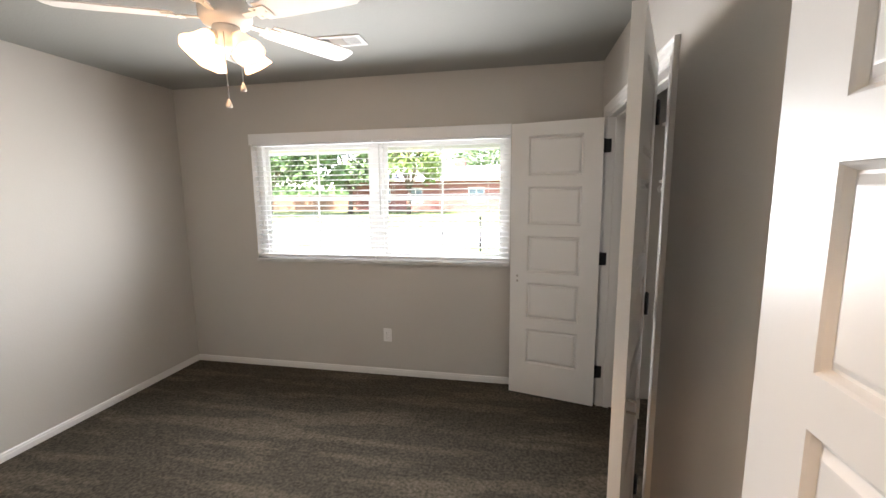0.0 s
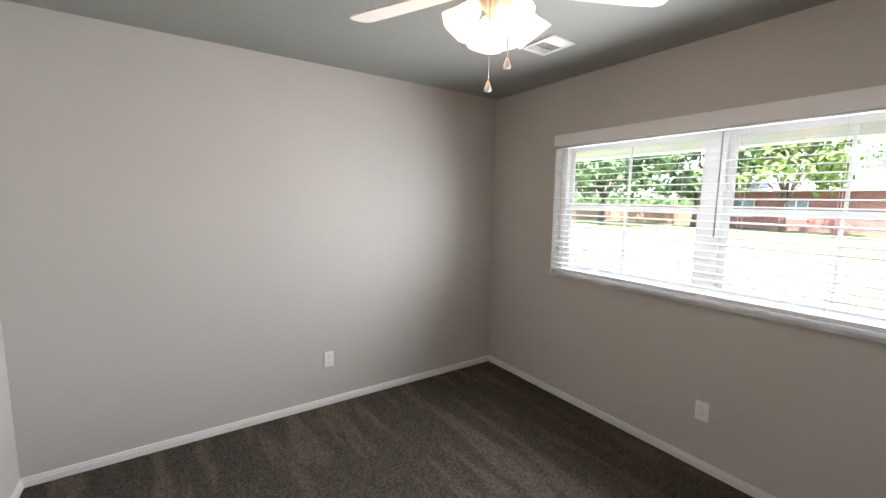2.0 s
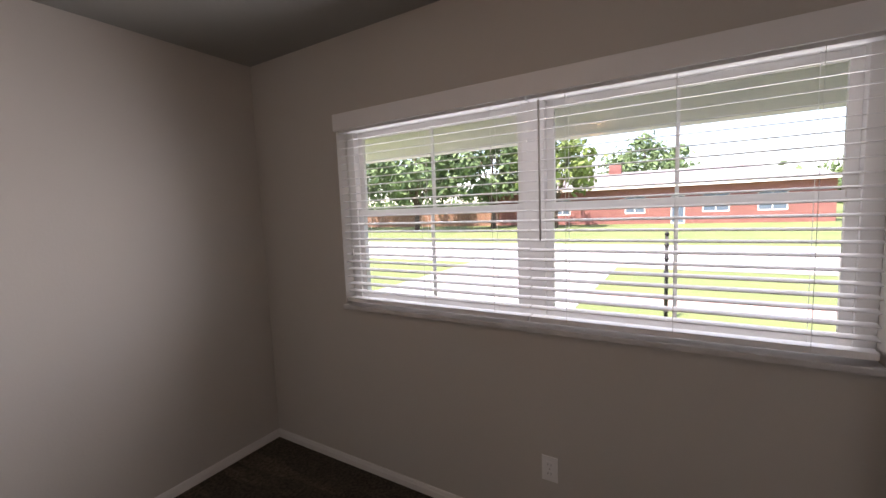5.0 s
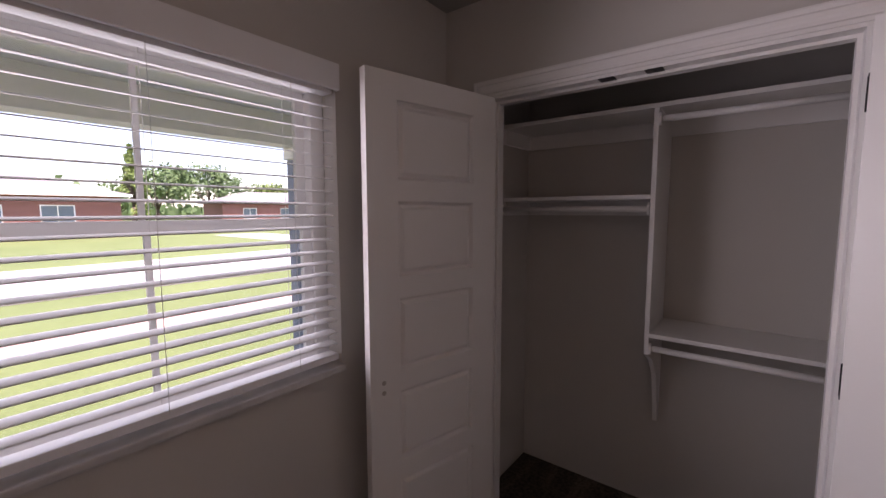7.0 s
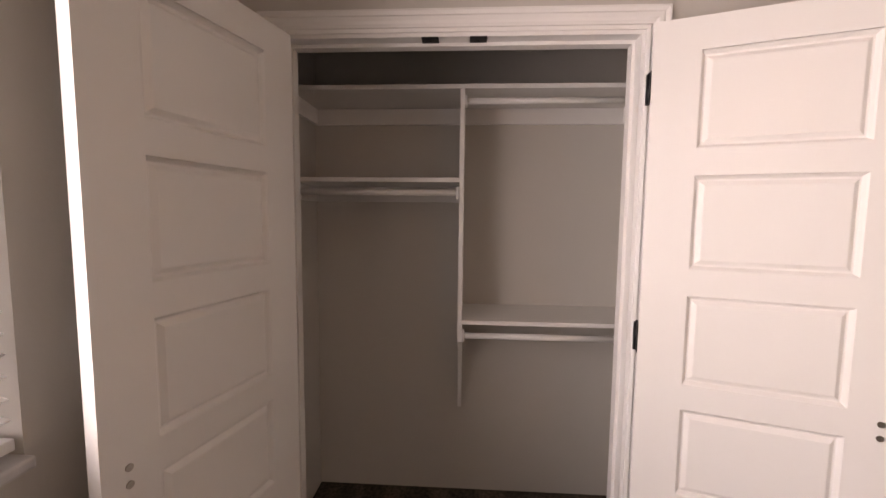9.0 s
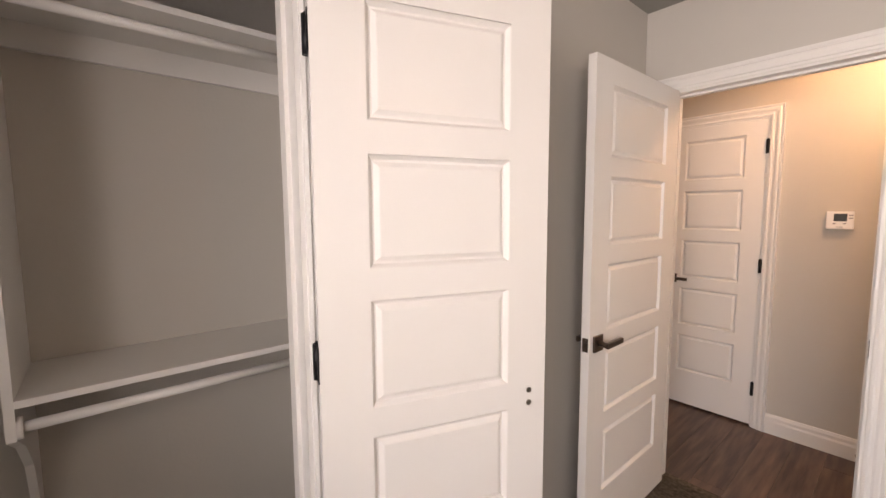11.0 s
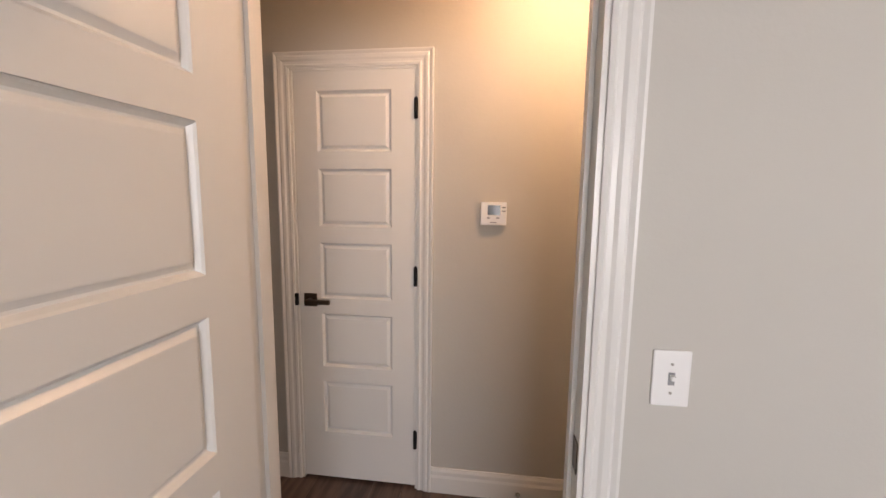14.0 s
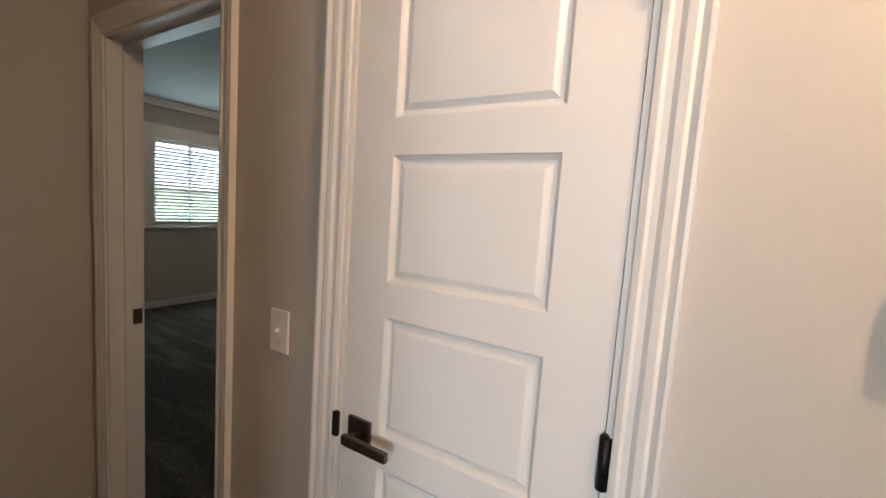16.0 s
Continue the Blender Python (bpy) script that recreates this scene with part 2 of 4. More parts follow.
def wall(name, axis, at0, at1, lo, hi, z1, openings, mat, label, z0=0.0):
    """A wall slab between at0 and at1 on its axis, from lo to hi along the other, with openings (lo, hi, z0, z1)."""
    bm = bmesh.new()
    us = sorted({lo, hi, *[o[0] for o in openings], *[o[1] for o in openings]})
    for u0, u1 in zip(us, us[1:]):
        spans = [(z0, z1)]
        for o in openings:
            if o[0] < (u0 + u1) / 2 < o[1]:
                spans = [s for a, b in spans for s in ((a, min(b, o[2])), (max(a, o[3]), b)) if s[1] - s[0] > 1e-4]
        for a, b in spans:
            if axis == "y":
                box(bm, u0, at0, a, u1, at1, b)
            else:
                box(bm, at0, u0, a, at1, u1, b)
    bmesh.ops.remove_doubles(bm, verts=bm.verts, dist=1e-5)
    return single(name, bm, mat, label, "wall", kind="structure")


CASING = ((0.0, 0.0), (0.0, 0.010), (0.010, 0.013), (0.016, 0.009), (0.026, 0.010), (0.034, 0.015), (0.046, 0.017), (0.052, 0.014), (0.062, 0.020), (0.068, 0.020), (0.070, 0.0))


def casing(name, u0, u1, top, at, axis, sign, label="white moulded door casing", sides=3, width=1.0):
    """A mitred moulded frame round an opening; sign: the way that it faces on its axis."""
    bm = bmesh.new()
    rows = []
    for w, d in CASING:
        w = w * width
        pts = [(u0 - w, 0.0), (u0 - w, top + w), (u1 + w, top + w), (u1 + w, 0.0)]
        rows.append([bm.verts.new((u, at + sign * d, z) if axis == "y" else (at + sign * d, u, z)) for u, z in pts])
    for a, b in zip(rows, rows[1:]):
        for i in range(3):
            bm.faces.new((a[i], a[i + 1], b[i + 1], b[i]))
    bmesh.ops.recalc_face_normals(bm, faces=bm.faces)
    return single(name, bm, WHITE, label, "door frame", kind="structure")


def skirting(name, a, b, face, h=0.054, t=0.013, label="white painted baseboard"):
    """A baseboard from a to b along a wall; face: the unit way into the room."""
    bm = bmesh.new()
    a, b, f = Vector((*a, 0)), Vector((*b, 0)), Vector((*face, 0))
    prof = ((0, 0), (t, 0), (t, h * 0.62), (t * 0.75, h * 0.72), (t * 0.75, h * 0.86), (t * 0.4, h), (0, h))
    ra, rb = ([bm.verts.new(p + f * d + Vector((0, 0, z))) for d, z in prof] for p in (a, b))
    n = len(prof)
    for i in range(n):
        bm.faces.new((ra[i], ra[(i + 1) % n], rb[(i + 1) % n], rb[i]))
    bm.faces.new(ra)
    bm.faces.new(rb[::-1])
    bmesh.ops.recalc_face_normals(bm, faces=bm.faces)
    return single(name, bm, WHITE, label, "baseboard", kind="structure")


# ---- the plan ----
NW, WW, SW, EW, CZ = 4.20, -1.60, 0.93, 1.98, 2.48
SB = 0.815           # hall side of the south wall
HW, HB = -0.095, -0.215
WIN = (-0.88, 1.333, 0.978, 2.03)
CL = (2.79, 3.965, 2.06)     # closet opening
CBACK, CN, CS = 2.70, 4.12, 2.575
EN = (1.074, 1.845, 2.055)    # entry opening
HD = (1.632, 2.244, 2.052)   # hall closet door
B2 = (2.745, 3.53, 2.06)     # second bedroom opening
BFAN = (5.7, -2.8)
HE, HWEST = 3.68, -0.42
BY = -0.98                   # bathroom wall
BD = (-0.14, 0.58, 2.085)

wall("wall_north", "y", NW, NW + 0.17, WW - 0.12, CBACK + 0.1, CZ, [WIN], WALL, "greige painted window wall with light texture")
wall("wall_west", "x", WW - 0.12, WW, SB, NW, CZ, [], WALL, "greige painted wall with light texture")
wall("wall_south", "y", SB, SW, WW, HE, CZ, [(EN[0], EN[1], 0, EN[2])], WALL, "greige painted wall with the room's doorway")
wall("wall_east", "x", EW, EW + 0.11, SW, NW, CZ, [(CL[0], CL[1], 0, CL[2])], WALL, "greige painted wall with the closet opening")
wall("closet_wall_back", "x", CBACK, CBACK + 0.1, CS - 0.1, NW, CZ, [], WALL, "greige painted closet back wall")
wall("closet_wall_north", "y", CN, NW - 0.003, EW + 0.11, CBACK, CZ, [], WALL, "greige painted closet end wall")
wall("closet_wall_south", "y", CS - 0.1, CS, EW + 0.11, CBACK, CZ, [], WALL, "greige painted closet end wall")
wall("hall_wall_south", "y", HB, HW, 0.78, HE, CZ, [(HD[0], HD[1], 0, HD[2]), (B2[0], B2[1], 0, B2[2])], WALL, "greige hall wall with textured paint")
wall("hall_wall_east", "x", HE, HE + 0.1, HB, SB, CZ, [], WALL, "greige hall end wall")
wall("hall_wall_west", "x", HWEST - 0.1, HWEST, BY, SB, CZ, [], WALL, "greige hall end wall")
wall("linen_wall_west", "x", 0.78, 0.88, BY - 0.12, HB, CZ, [], WALL, "greige wall at the hall corner")
wall("linen_wall_back", "y", -0.9, -0.8, 0.88, 2.45, CZ, [], WALL, "greige linen closet wall")
wall("bath_wall_north", "y", BY - 0.12, BY, HWEST - 0.1, 0.78, CZ, [(BD[0], BD[1], 0, BD[2])], WALL, "greige wall with the bathroom doorway")
wall("bath_wall_west", "x", -0.52, -0.42, -3.7, BY - 0.12, CZ, [], WALL, "pale bathroom wall")
wall("bath_wall_east", "x", 1.7, 1.8, -3.7, -0.9, CZ, [], WALL, "pale bathroom wall")
wall("bath_wall_south", "y", -3.8, -3.7, -0.52, 1.8, CZ, [], WALL, "pale bathroom wall")
B2E, B2S, B2Z = 7.25, -4.6, 2.6
B2WIN = (-2.79, -1.87, 1.06, 2.13)
wall("bedroom_wall_west", "x", 2.35, 2.45, B2S, HB, B2Z, [], WALL, "grey green bedroom wall")
wall("bedroom_wall_east", "x", B2E, B2E + 0.15, B2S, HB, B2Z, [B2WIN], WALL, "grey green bedroom wall with a window")
wall("bedroom_wall_south", "y", B2S - 0.1, B2S, 2.35, B2E + 0.15, B2Z, [], WALL, "grey green bedroom wall")
wall("bedroom_wall_north", "y", HB, HB + 0.1, HE + 0.1, B2E + 0.15, B2Z, [], WALL, "grey green bedroom wall")


def slab(name, x0, y0, x1, y1, z0, z1, mat, label, cat):
    return single(name, boxes((x0, y0, z0, x1, y1, z1)), mat, label, cat, kind="structure")


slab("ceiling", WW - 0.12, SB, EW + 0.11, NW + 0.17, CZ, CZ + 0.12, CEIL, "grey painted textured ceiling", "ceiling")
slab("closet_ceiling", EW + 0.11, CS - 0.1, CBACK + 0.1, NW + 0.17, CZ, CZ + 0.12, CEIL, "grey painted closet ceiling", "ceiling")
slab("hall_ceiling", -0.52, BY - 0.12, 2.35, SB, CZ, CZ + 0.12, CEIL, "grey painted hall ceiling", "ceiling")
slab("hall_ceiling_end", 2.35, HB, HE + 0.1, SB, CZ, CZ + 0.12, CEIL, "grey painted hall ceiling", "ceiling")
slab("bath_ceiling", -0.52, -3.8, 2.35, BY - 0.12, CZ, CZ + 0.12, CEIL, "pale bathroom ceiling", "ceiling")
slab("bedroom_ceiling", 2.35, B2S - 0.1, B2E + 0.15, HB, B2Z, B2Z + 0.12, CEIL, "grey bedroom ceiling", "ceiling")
slab("floor", WW - 0.12, SB + 0.03, CBACK + 0.1, NW + 0.17, -0.1, 0.0, CARPET, "dark brown cut pile carpet with vacuum marks", "carpet")
slab("hall_floor", -0.52, BY - 0.05, HE + 0.1, SB + 0.03, -0.1, -0.006, GROUT, "dark wood plank floor of the hall", "floor")
slab("bath_floor", -0.52, -3.8, 1.8, BY - 0.05, -0.1, -0.006, GROUT, "grey wood-look tile floor", "floor")
slab("bedroom_floor", 1.8, B2S - 0.1, B2E + 0.15, HB + 0.03, -0.1, 0.002, CARPET, "dark carpet of the second bedroom", "carpet")

BBN = 0.065
skirting("baseboard", (WW, NW), (EW, NW), (0, -1))
skirting("baseboard", (WW, SW), (WW, NW - 0.013), (1, 0))
skirting("baseboard", (WW + 0.013, SW), (EN[0] - 0.07, SW), (0, 1))
skirting("baseboard", (EW, SW + 0.1), (EW, CL[0] - 0.07), (-1, 0))
skirting("baseboard", (0.78, HW), (HD[0] - 0.07, HW), (0, 1), h=0.13, t=0.016, label="tall white moulded hall baseboard")
skirting("baseboard", (HD[1] + 0.07, HW), (B2[0] - 0.07, HW), (0, 1), h=0.13, t=0.016, label="tall white moulded hall baseboard")
skirting("baseboard", (HE, HW + 0.02), (HE, SB), (-1, 0), h=0.13, t=0.016, label="tall white moulded hall baseboard")
skirting("baseboard", (0.78, BY), (0.78, HW), (-1, 0), h=0.13, t=0.016, label="tall white moulded hall baseboard")
skirting("baseboard", (B2E, B2S), (B2E, HB), (-1, 0), h=0.09)
skirting("baseboard", (2.45, B2S), (B2E, B2S), (0, 1), h=0.09)

casing("trim_entry_room", *EN, SW, "y", 1)
casing("trim_entry_hall", *EN, SB, "y", -1)
casing("trim_closet", *CL, EW, "x", -1, "white moulded closet casing")
casing("trim_hall_closet", *HD, HW, "y", 1)
casing("trim_bedroom", *B2, HW, "y", 1)
casing("trim_bath", *BD, BY, "y", 1)


def jambs(name, u0, u1, top, a0, a1, axis, stop_at):
    """Jamb lining inside an opening, with a door stop at the given depth."""
    d = thing(name, None, "white painted door jamb with stop", "door frame", kind="structure")
    j, k = 0.012, 0.023
    s0, s1 = stop_at
    for piece_name, u_0, d0, z0, u_1, d1, z1 in (
            ("side_jamb", u0, a0, 0, u0 + j, a1, top), ("side_jamb", u1 - j, a0, 0, u1, a1, top), ("head_jamb", u0 + j, a0, top - j, u1 - j, a1, top),
            ("stop", u0 + j, s0, 0, u0 + k, s1, top - j), ("stop", u1 - k, s0, 0, u1 - j, s1, top - j), ("stop", u0 + k, s0, top - k, u1 - k, s1, top - j)):
        part(piece_name, boxes((u_0, d0, z0, u_1, d1, z1) if axis == "y" else (d0, u_0, z0, d1, u_1, z1)), WHITE, d)
    return d


jambs("jamb_entry", *EN, SB - 0.002, SW + 0.002, "y", (SB + 0.03, SB + 0.065))
jambs("jamb_closet", *CL, EW - 0.002, EW + 0.112, "x", (EW + 0.045, EW + 0.08))
jambs("jamb_hall_closet", *HD, HB - 0.002, HW + 0.002, "y", (HB + 0.02, HB + 0.065))
jambs("jamb_bedroom", *B2, HB - 0.002, HW + 0.002, "y", (HB + 0.045, HB + 0.07))
jambs("jamb_bath", *BD, BY - 0.122, BY + 0.002, "y", (BY - 0.05, BY - 0.03))

# ---- doors ----
PZ = [(0.250, 0.524), (0.602, 0.877), (0.955, 1.229), (1.308, 1.583), (1.661, 1.937)]


def door_panel_mesh(w, h, t):
    """A moulded panel: a cove down from the frame, then a raised field, on both faces."""
    bm = bmesh.new()
    for s in (1, -1):
        prev = None
        for ins, dep in ((0, 0), (0.004, 0.004), (0.010, 0.0135), (0.015, 0.0135), (0.027, 0.004), (0.030, 0.0035)):
            y = s * (t / 2 - dep)
            ring = [bm.verts.new(p) for p in ((ins, y, ins), (w - ins, y, ins), (w - ins, y, h - ins), (ins, y, h - ins))]
            if prev:
                for i in range(4):
                    bm.faces.new((prev[i], prev[(i + 1) % 4], ring[(i + 1) % 4], ring[i]))
            prev = ring
        bm.faces.new(prev)
    bmesh.ops.recalc_face_normals(bm, faces=bm.faces)
    return mesh_of(bm, WHITE, "panel")


def panel_door(name, m, w, stile, label, hinge_z=(0.25, 1.08, 1.85), hinge_side=1, hinge_len=0.09, lever="", handle_z=0.955, holes=0, leaf_way=None, leaf_at=None):
    """A five-panel door. Its hinge edge stands on the z axis and it runs along +x; y is its thickness. hinge_side: the face with the knuckles."""
    t, h = 0.035, 2.03
    d = thing(name, m, label, "door", kind="structure")
    bx = [(0, -t / 2, 0, stile, t / 2, h), (w - stile, -t / 2, 0, w, t / 2, h)]
    zs = [0] + [z for p in PZ for z in p] + [h]
    for z0, z1 in zip(zs[0::2], zs[1::2]):
        bx.append((stile, -t / 2, z0, w - stile, t / 2, z1))
    part("slab", boxes(*bx), WHITE, d)
    pw = w - 2 * stile
    pm = door_panel_mesh(pw, PZ[0][1] - PZ[0][0], t)
    for z0, _ in PZ:
        p = part("panel", pm, WHITE, d)
        p.location = (stile, 0, z0)
    for hz in hinge_z:
        y = hinge_side * (t / 2 + 0.006)
        bm = tube(bmesh.new(), (-0.003, y, hz - hinge_len / 2), (-0.003, y, hz + hinge_len / 2), 0.0095, n=12)
        tube(bm, (-0.003, y, hz + hinge_len / 2), (-0.003, y, hz + hinge_len / 2 + 0.006), 0.006, 0.003, n=12)
        box(bm, -0.0035, -t / 2 + 0.004, hz - hinge_len / 2, -0.0005, hinge_side * t / 2 if hinge_side > 0 else t / 2 - 0.004, hz + hinge_len / 2)
        if leaf_way:
            way = m.to_3x3().inverted() @ Vector((*leaf_way, 0))
            nrm = Vector((-way.y, way.x, 0)) * 0.0013
            p0 = m.inverted() @ Vector((*leaf_at, 0))
            p0.z = hz - hinge_len / 2
            p1 = p0 + way * 0.045
            up = Vector((0, 0, hinge_len))
            q = [bm.verts.new(v) for v in (p0 - nrm, p1 - nrm, p1 + nrm, p0 + nrm, p0 - nrm + up, p1 - nrm + up, p1 + nrm + up, p0 + nrm + up)]
            for f in ((3, 2, 1, 0), (4, 5, 6, 7), (0, 1, 5, 4), (1, 2, 6, 5), (2, 3, 7, 6), (3, 0, 4, 7)):
                bm.faces.new([q[i] for i in f])
        part("hinge", bm, BLACK, d, "black metal butt hinge")
    if lever:
        for s in (1, -1):
            y0 = s * t / 2
            bm = bmesh.new()
            box(bm, w - 0.093, min(y0, y0 + s * 0.009), handle_z - 0.033, w - 0.027, max(y0, y0 + s * 0.009), handle_z + 0.033, bevel=0.002)
            tube(bm, (w - 0.06, y0 + s * 0.009, handle_z), (w - 0.06, y0 + s * 0.05, handle_z), 0.011, n=14)
            box(bm, w - 0.175, min(y0 + s * 0.04, y0 + s * 0.054), handle_z - 0.011, w - 0.048, max(y0 + s * 0.04, y0 + s * 0.054), handle_z + 0.011, bevel=0.003)
            part("lever_handle", bm, BRONZE, d, "brushed bronze lever with square rose")
        bm = boxes((w - 0.001, -0.012, handle_z - 0.028, w + 0.0015, 0.012, handle_z + 0.028))
        box(bm, w, -0.007, handle_z - 0.01, w + 0.010, 0.007, handle_z + 0.01)
        part("latch_plate", bm, BRONZE, d, "dark metal latch plate")
    if holes:
        y0 = -holes * t / 2
        bm = bmesh.new()
        for dz in (0.019, -0.019):
            tube(bm, (w - 0.055, y0, 0.907 + dz), (w - 0.055, y0 - holes * 0.03, 0.907 + dz), 0.004, n=8)
        box(bm, w - 0.061, min(y0 - holes * 0.028, y0 - holes * 0.036), 0.877, w - 0.049, max(y0 - holes * 0.028, y0 - holes * 0.036), 0.937, bevel=0.002)
        part("pull", bm, NICKEL, d, "small nickel bar pull")
        for s in (holes,):
            for dz in (0.019, -0.019):
                y0 = s * (t / 2)
                bm = tube(bmesh.new(), (w - 0.055, y0, 0.907 + dz), (w - 0.055, y0 + s * 0.0025, 0.907 + dz), 0.0085, n=14)
                part("screw_cap", bm, NICKEL, d, "small nickel screw where a handle goes")
    return d


def door_pose(hx, hy, ex, ey, z=0.015):
    return pose(hx, hy, z, 0, 0, math.degrees(math.atan2(ey - hy, ex - hx)))


panel_door("closet_door", door_pose(1.952, 3.932, 1.358, 4.07), 0.622, 0.125, "white five-panel closet door standing open", hinge_side=-1, holes=1, leaf_way=(1, 0), leaf_at=(1.958, 3.9512))
panel_door("closet_door", door_pose(1.915, 2.794, 1.706, 2.195), 0.637, 0.125, "white five-panel closet door standing wide open", hinge_side=1, holes=-1)
panel_door("entry_door", door_pose(1.817, 0.955, 1.823, 1.76), 0.783, 0.131, "white five-panel bedroom door standing open", hinge_side=-1, lever="yes", handle_z=0.915)
panel_door("hall_closet_door", door_pose(HD[0] + 0.014, HW - 0.0215, HD[1], HW - 0.0215), HD[1] - HD[0] - 0.028, 0.113, "white five-panel linen door shut", hinge_side=1, lever="yes", handle_z=0.945)
panel_door("bath_door", door_pose(BD[0] + 0.03, BY - 0.125, BD[0] + 0.03 - 0.13, BY - 0.8), 0.71, 0.14, "white five-panel bathroom door standing open", hinge_side=-1, lever="yes", leaf_way=(0, 1), leaf_at=(BD[0] + 0.0138, BY - 0.12))

# ---- the window ----
win = thing("window_1", None, "white vinyl double-hung twin window with dividers", "window", kind="structure")
GY = 4.31
wx0, wx1, wz0, wz1 = WIN
MID = 0.225
part("outer_frame", boxes((wx0, GY - 0.035, wz0, wx0 + 0.055, GY + 0.05, wz1), (wx1 - 0.055, GY - 0.035, wz0, wx1, GY + 0.05, wz1), (wx0 + 0.055, GY - 0.035, wz1 - 0.05, wx1 - 0.055, GY + 0.05, wz1), (wx0 + 0.055, GY - 0.035, wz0, wx1 - 0.055, GY + 0.05, wz0 + 0.045), (MID - 0.05, GY - 0.034, wz0 + 0.045, MID + 0.05, GY + 0.049, wz1 - 0.05), bevel=0.003), VINYL, win)
MEET = 1.522
for s0, s1 in ((wx0 + 0.055, MID - 0.05), (MID + 0.05, wx1 - 0.055)):
    for z0, z1, dy in ((wz0 + 0.045, MEET + 0.018, 0.0), (MEET - 0.018, wz1 - 0.05, 0.026)):
        y0, y1 = GY - 0.022 + dy, GY + dy
        w = 0.034
        sash = part("sash", boxes((s0, y0, z0, s0 + w, y1, z1), (s1 - w, y0, z0, s1, y1, z1), (s0 + w, y0, z0, s1 - w, y1, z0 + w), (s0 + w, y0, z1 - w, s1 - w, y1, z1), bevel=0.002), VINYL, win)
        mx = (s0 + s1) / 2
        part("muntin", boxes((mx - 0.007, y0 + 0.004, z0 + w, mx + 0.007, y1 - 0.004, z1 - w)), VINYL, sash, "slim white divider bar")
        for p0, p1 in ((s0 + w, mx - 0.007), (mx + 0.007, s1 - w)):
            pane = part("pane", boxes((p0, y0 + 0.009, z0 + w, p1, y0 + 0.012, z1 - w)), GLASS, sash, "clear glass pane")
            pane.visible_shadow = False
sill = single("window_sill", boxes((wx0 + 0.001, 4.172, wz0 + 0.0005, wx1 - 0.001, GY - 0.036, wz0 + 0.026), bevel=0.006), SILL, "grey veined stone window stool", "window sill", kind="structure")

# ---- blinds ----


def slat_mesh(w):
    bm = bmesh.new()
    n, rows = 6, []
    for s in (1, -1):
        row = []
        for i in range(n + 1):
            u = -1 + 2 * i / n
            y, z = u * 0.0215, 0.0018 * (1 - u * u) + s * 0.0010
            row.append([bm.verts.new((x, y, z)) for x in (0, w)])
        rows.append(row)
    a, b = rows
    for i in range(n):
        bm.faces.new((a[i][0], a[i][1], a[i + 1][1], a[i + 1][0])).smooth = True
        bm.faces.new((b[i][0], b[i + 1][0], b[i + 1][1], b[i][1])).smooth = True
    bm.faces.new((a[0][0], b[0][0], b[0][1], a[0][1]))
    bm.faces.new((a[n][0], a[n][1], b[n][1], b[n][0]))
    return mesh_of(bm, SLAT, "slat")


BLY = 4.228
for bx0, bx1 in ((wx0 + 0.012, MID - 0.008), (MID, wx1 - 0.012)):
    bl = thing("window_blind", pose(bx0, BLY, 0), "white two-inch faux wood blind with open slats", "blind", "blinds in the window")
    w = bx1 - bx0
    me = slat_mesh(w)
    part("headrail", boxes((0, -0.025, 1.972, w, 0.025, 2.028), bevel=0.002), SLAT, bl)
    for i in range(21):
        sl = part("slat", me, SLAT, bl)
        sl.location = (0, 0, 1.08 + i * 0.0426)
        sl.rotation_euler = (radians(9 + 1.0 * math.sin(i * 2.3)), radians(0.08 * math.sin(i * 1.7)), 0)
    part("bottom_rail", boxes((0, -0.026, 1.018, w, 0.026, 1.042), bevel=0.003), SLAT, bl, "thick white bottom rail")
    for lx in (0.16, w / 2, w - 0.16):
        for ly in (-0.0275, 0.0275):
            part("ladder_cord", tube(bmesh.new(), (lx, ly, 1.03), (lx, ly, 1.975), 0.0009, n=6), CORD, bl, "thin white ladder cord")
    if bx0 > 0:
        part("tilt_wand", tube(bmesh.new(), (0.055, -0.036, 1.38), (0.055, -0.036, 1.96), 0.0045, n=8), CORD, bl, "slim clear tilt wand")
    else:
        for lx in (0.062, 0.075):
            part("lift_cord", tube(bmesh.new(), (lx, -0.035, 1.33), (lx, -0.035, 1.965), 0.0016, n=6), CORD, bl, "white lift cord")
        part("tassel", lathe([(0.002, 1.33), (0.006, 1.322), (0.008, 1.29), (0.004, 1.288)], 10), VINYL, bl).location = (0.068, -0.035, 0)
val = thing("blind_valance", None, "white blind valance across the window head", "valance")
part("board", boxes((wx0 - 0.004, 4.178, 1.982, wx1 + 0.004, 4.192, 2.072), bevel=0.004), SLAT, val)
part("end_return", boxes((wx0 - 0.004, 4.192, 1.982, wx0 + 0.008, 4.2, 2.072)), SLAT, val)
part("end_return", boxes((wx1 - 0.008, 4.192, 1.982, wx1 + 0.004, 4.2, 2.072)), SLAT, val)

# ---- ceiling fan ----
fan = thing("ceiling_fan", pose(*FAN), "white five-blade ceiling fan with lit glass shades", "ceiling fan")
part("canopy", lathe([(0.062, 0.0), (0.065, -0.03), (0.045, -0.055), (0.02, -0.06)]), BLADE, fan)
part("downrod", tube(bmesh.new(), (0, 0, -0.055), (0, 0, -0.1), 0.013), BLADE, fan)
part("motor_housing", lathe([(0.03, -0.085), (0.085, -0.1), (0.105, -0.125), (0.105, -0.175), (0.09, -0.2), (0.055, -0.21)]), BLADE, fan)
part("light_hub", lathe([(0.055, -0.208), (0.06, -0.235), (0.05, -0.262), (0.03, -0.285), (0.008, -0.292)]), BLADE, fan)


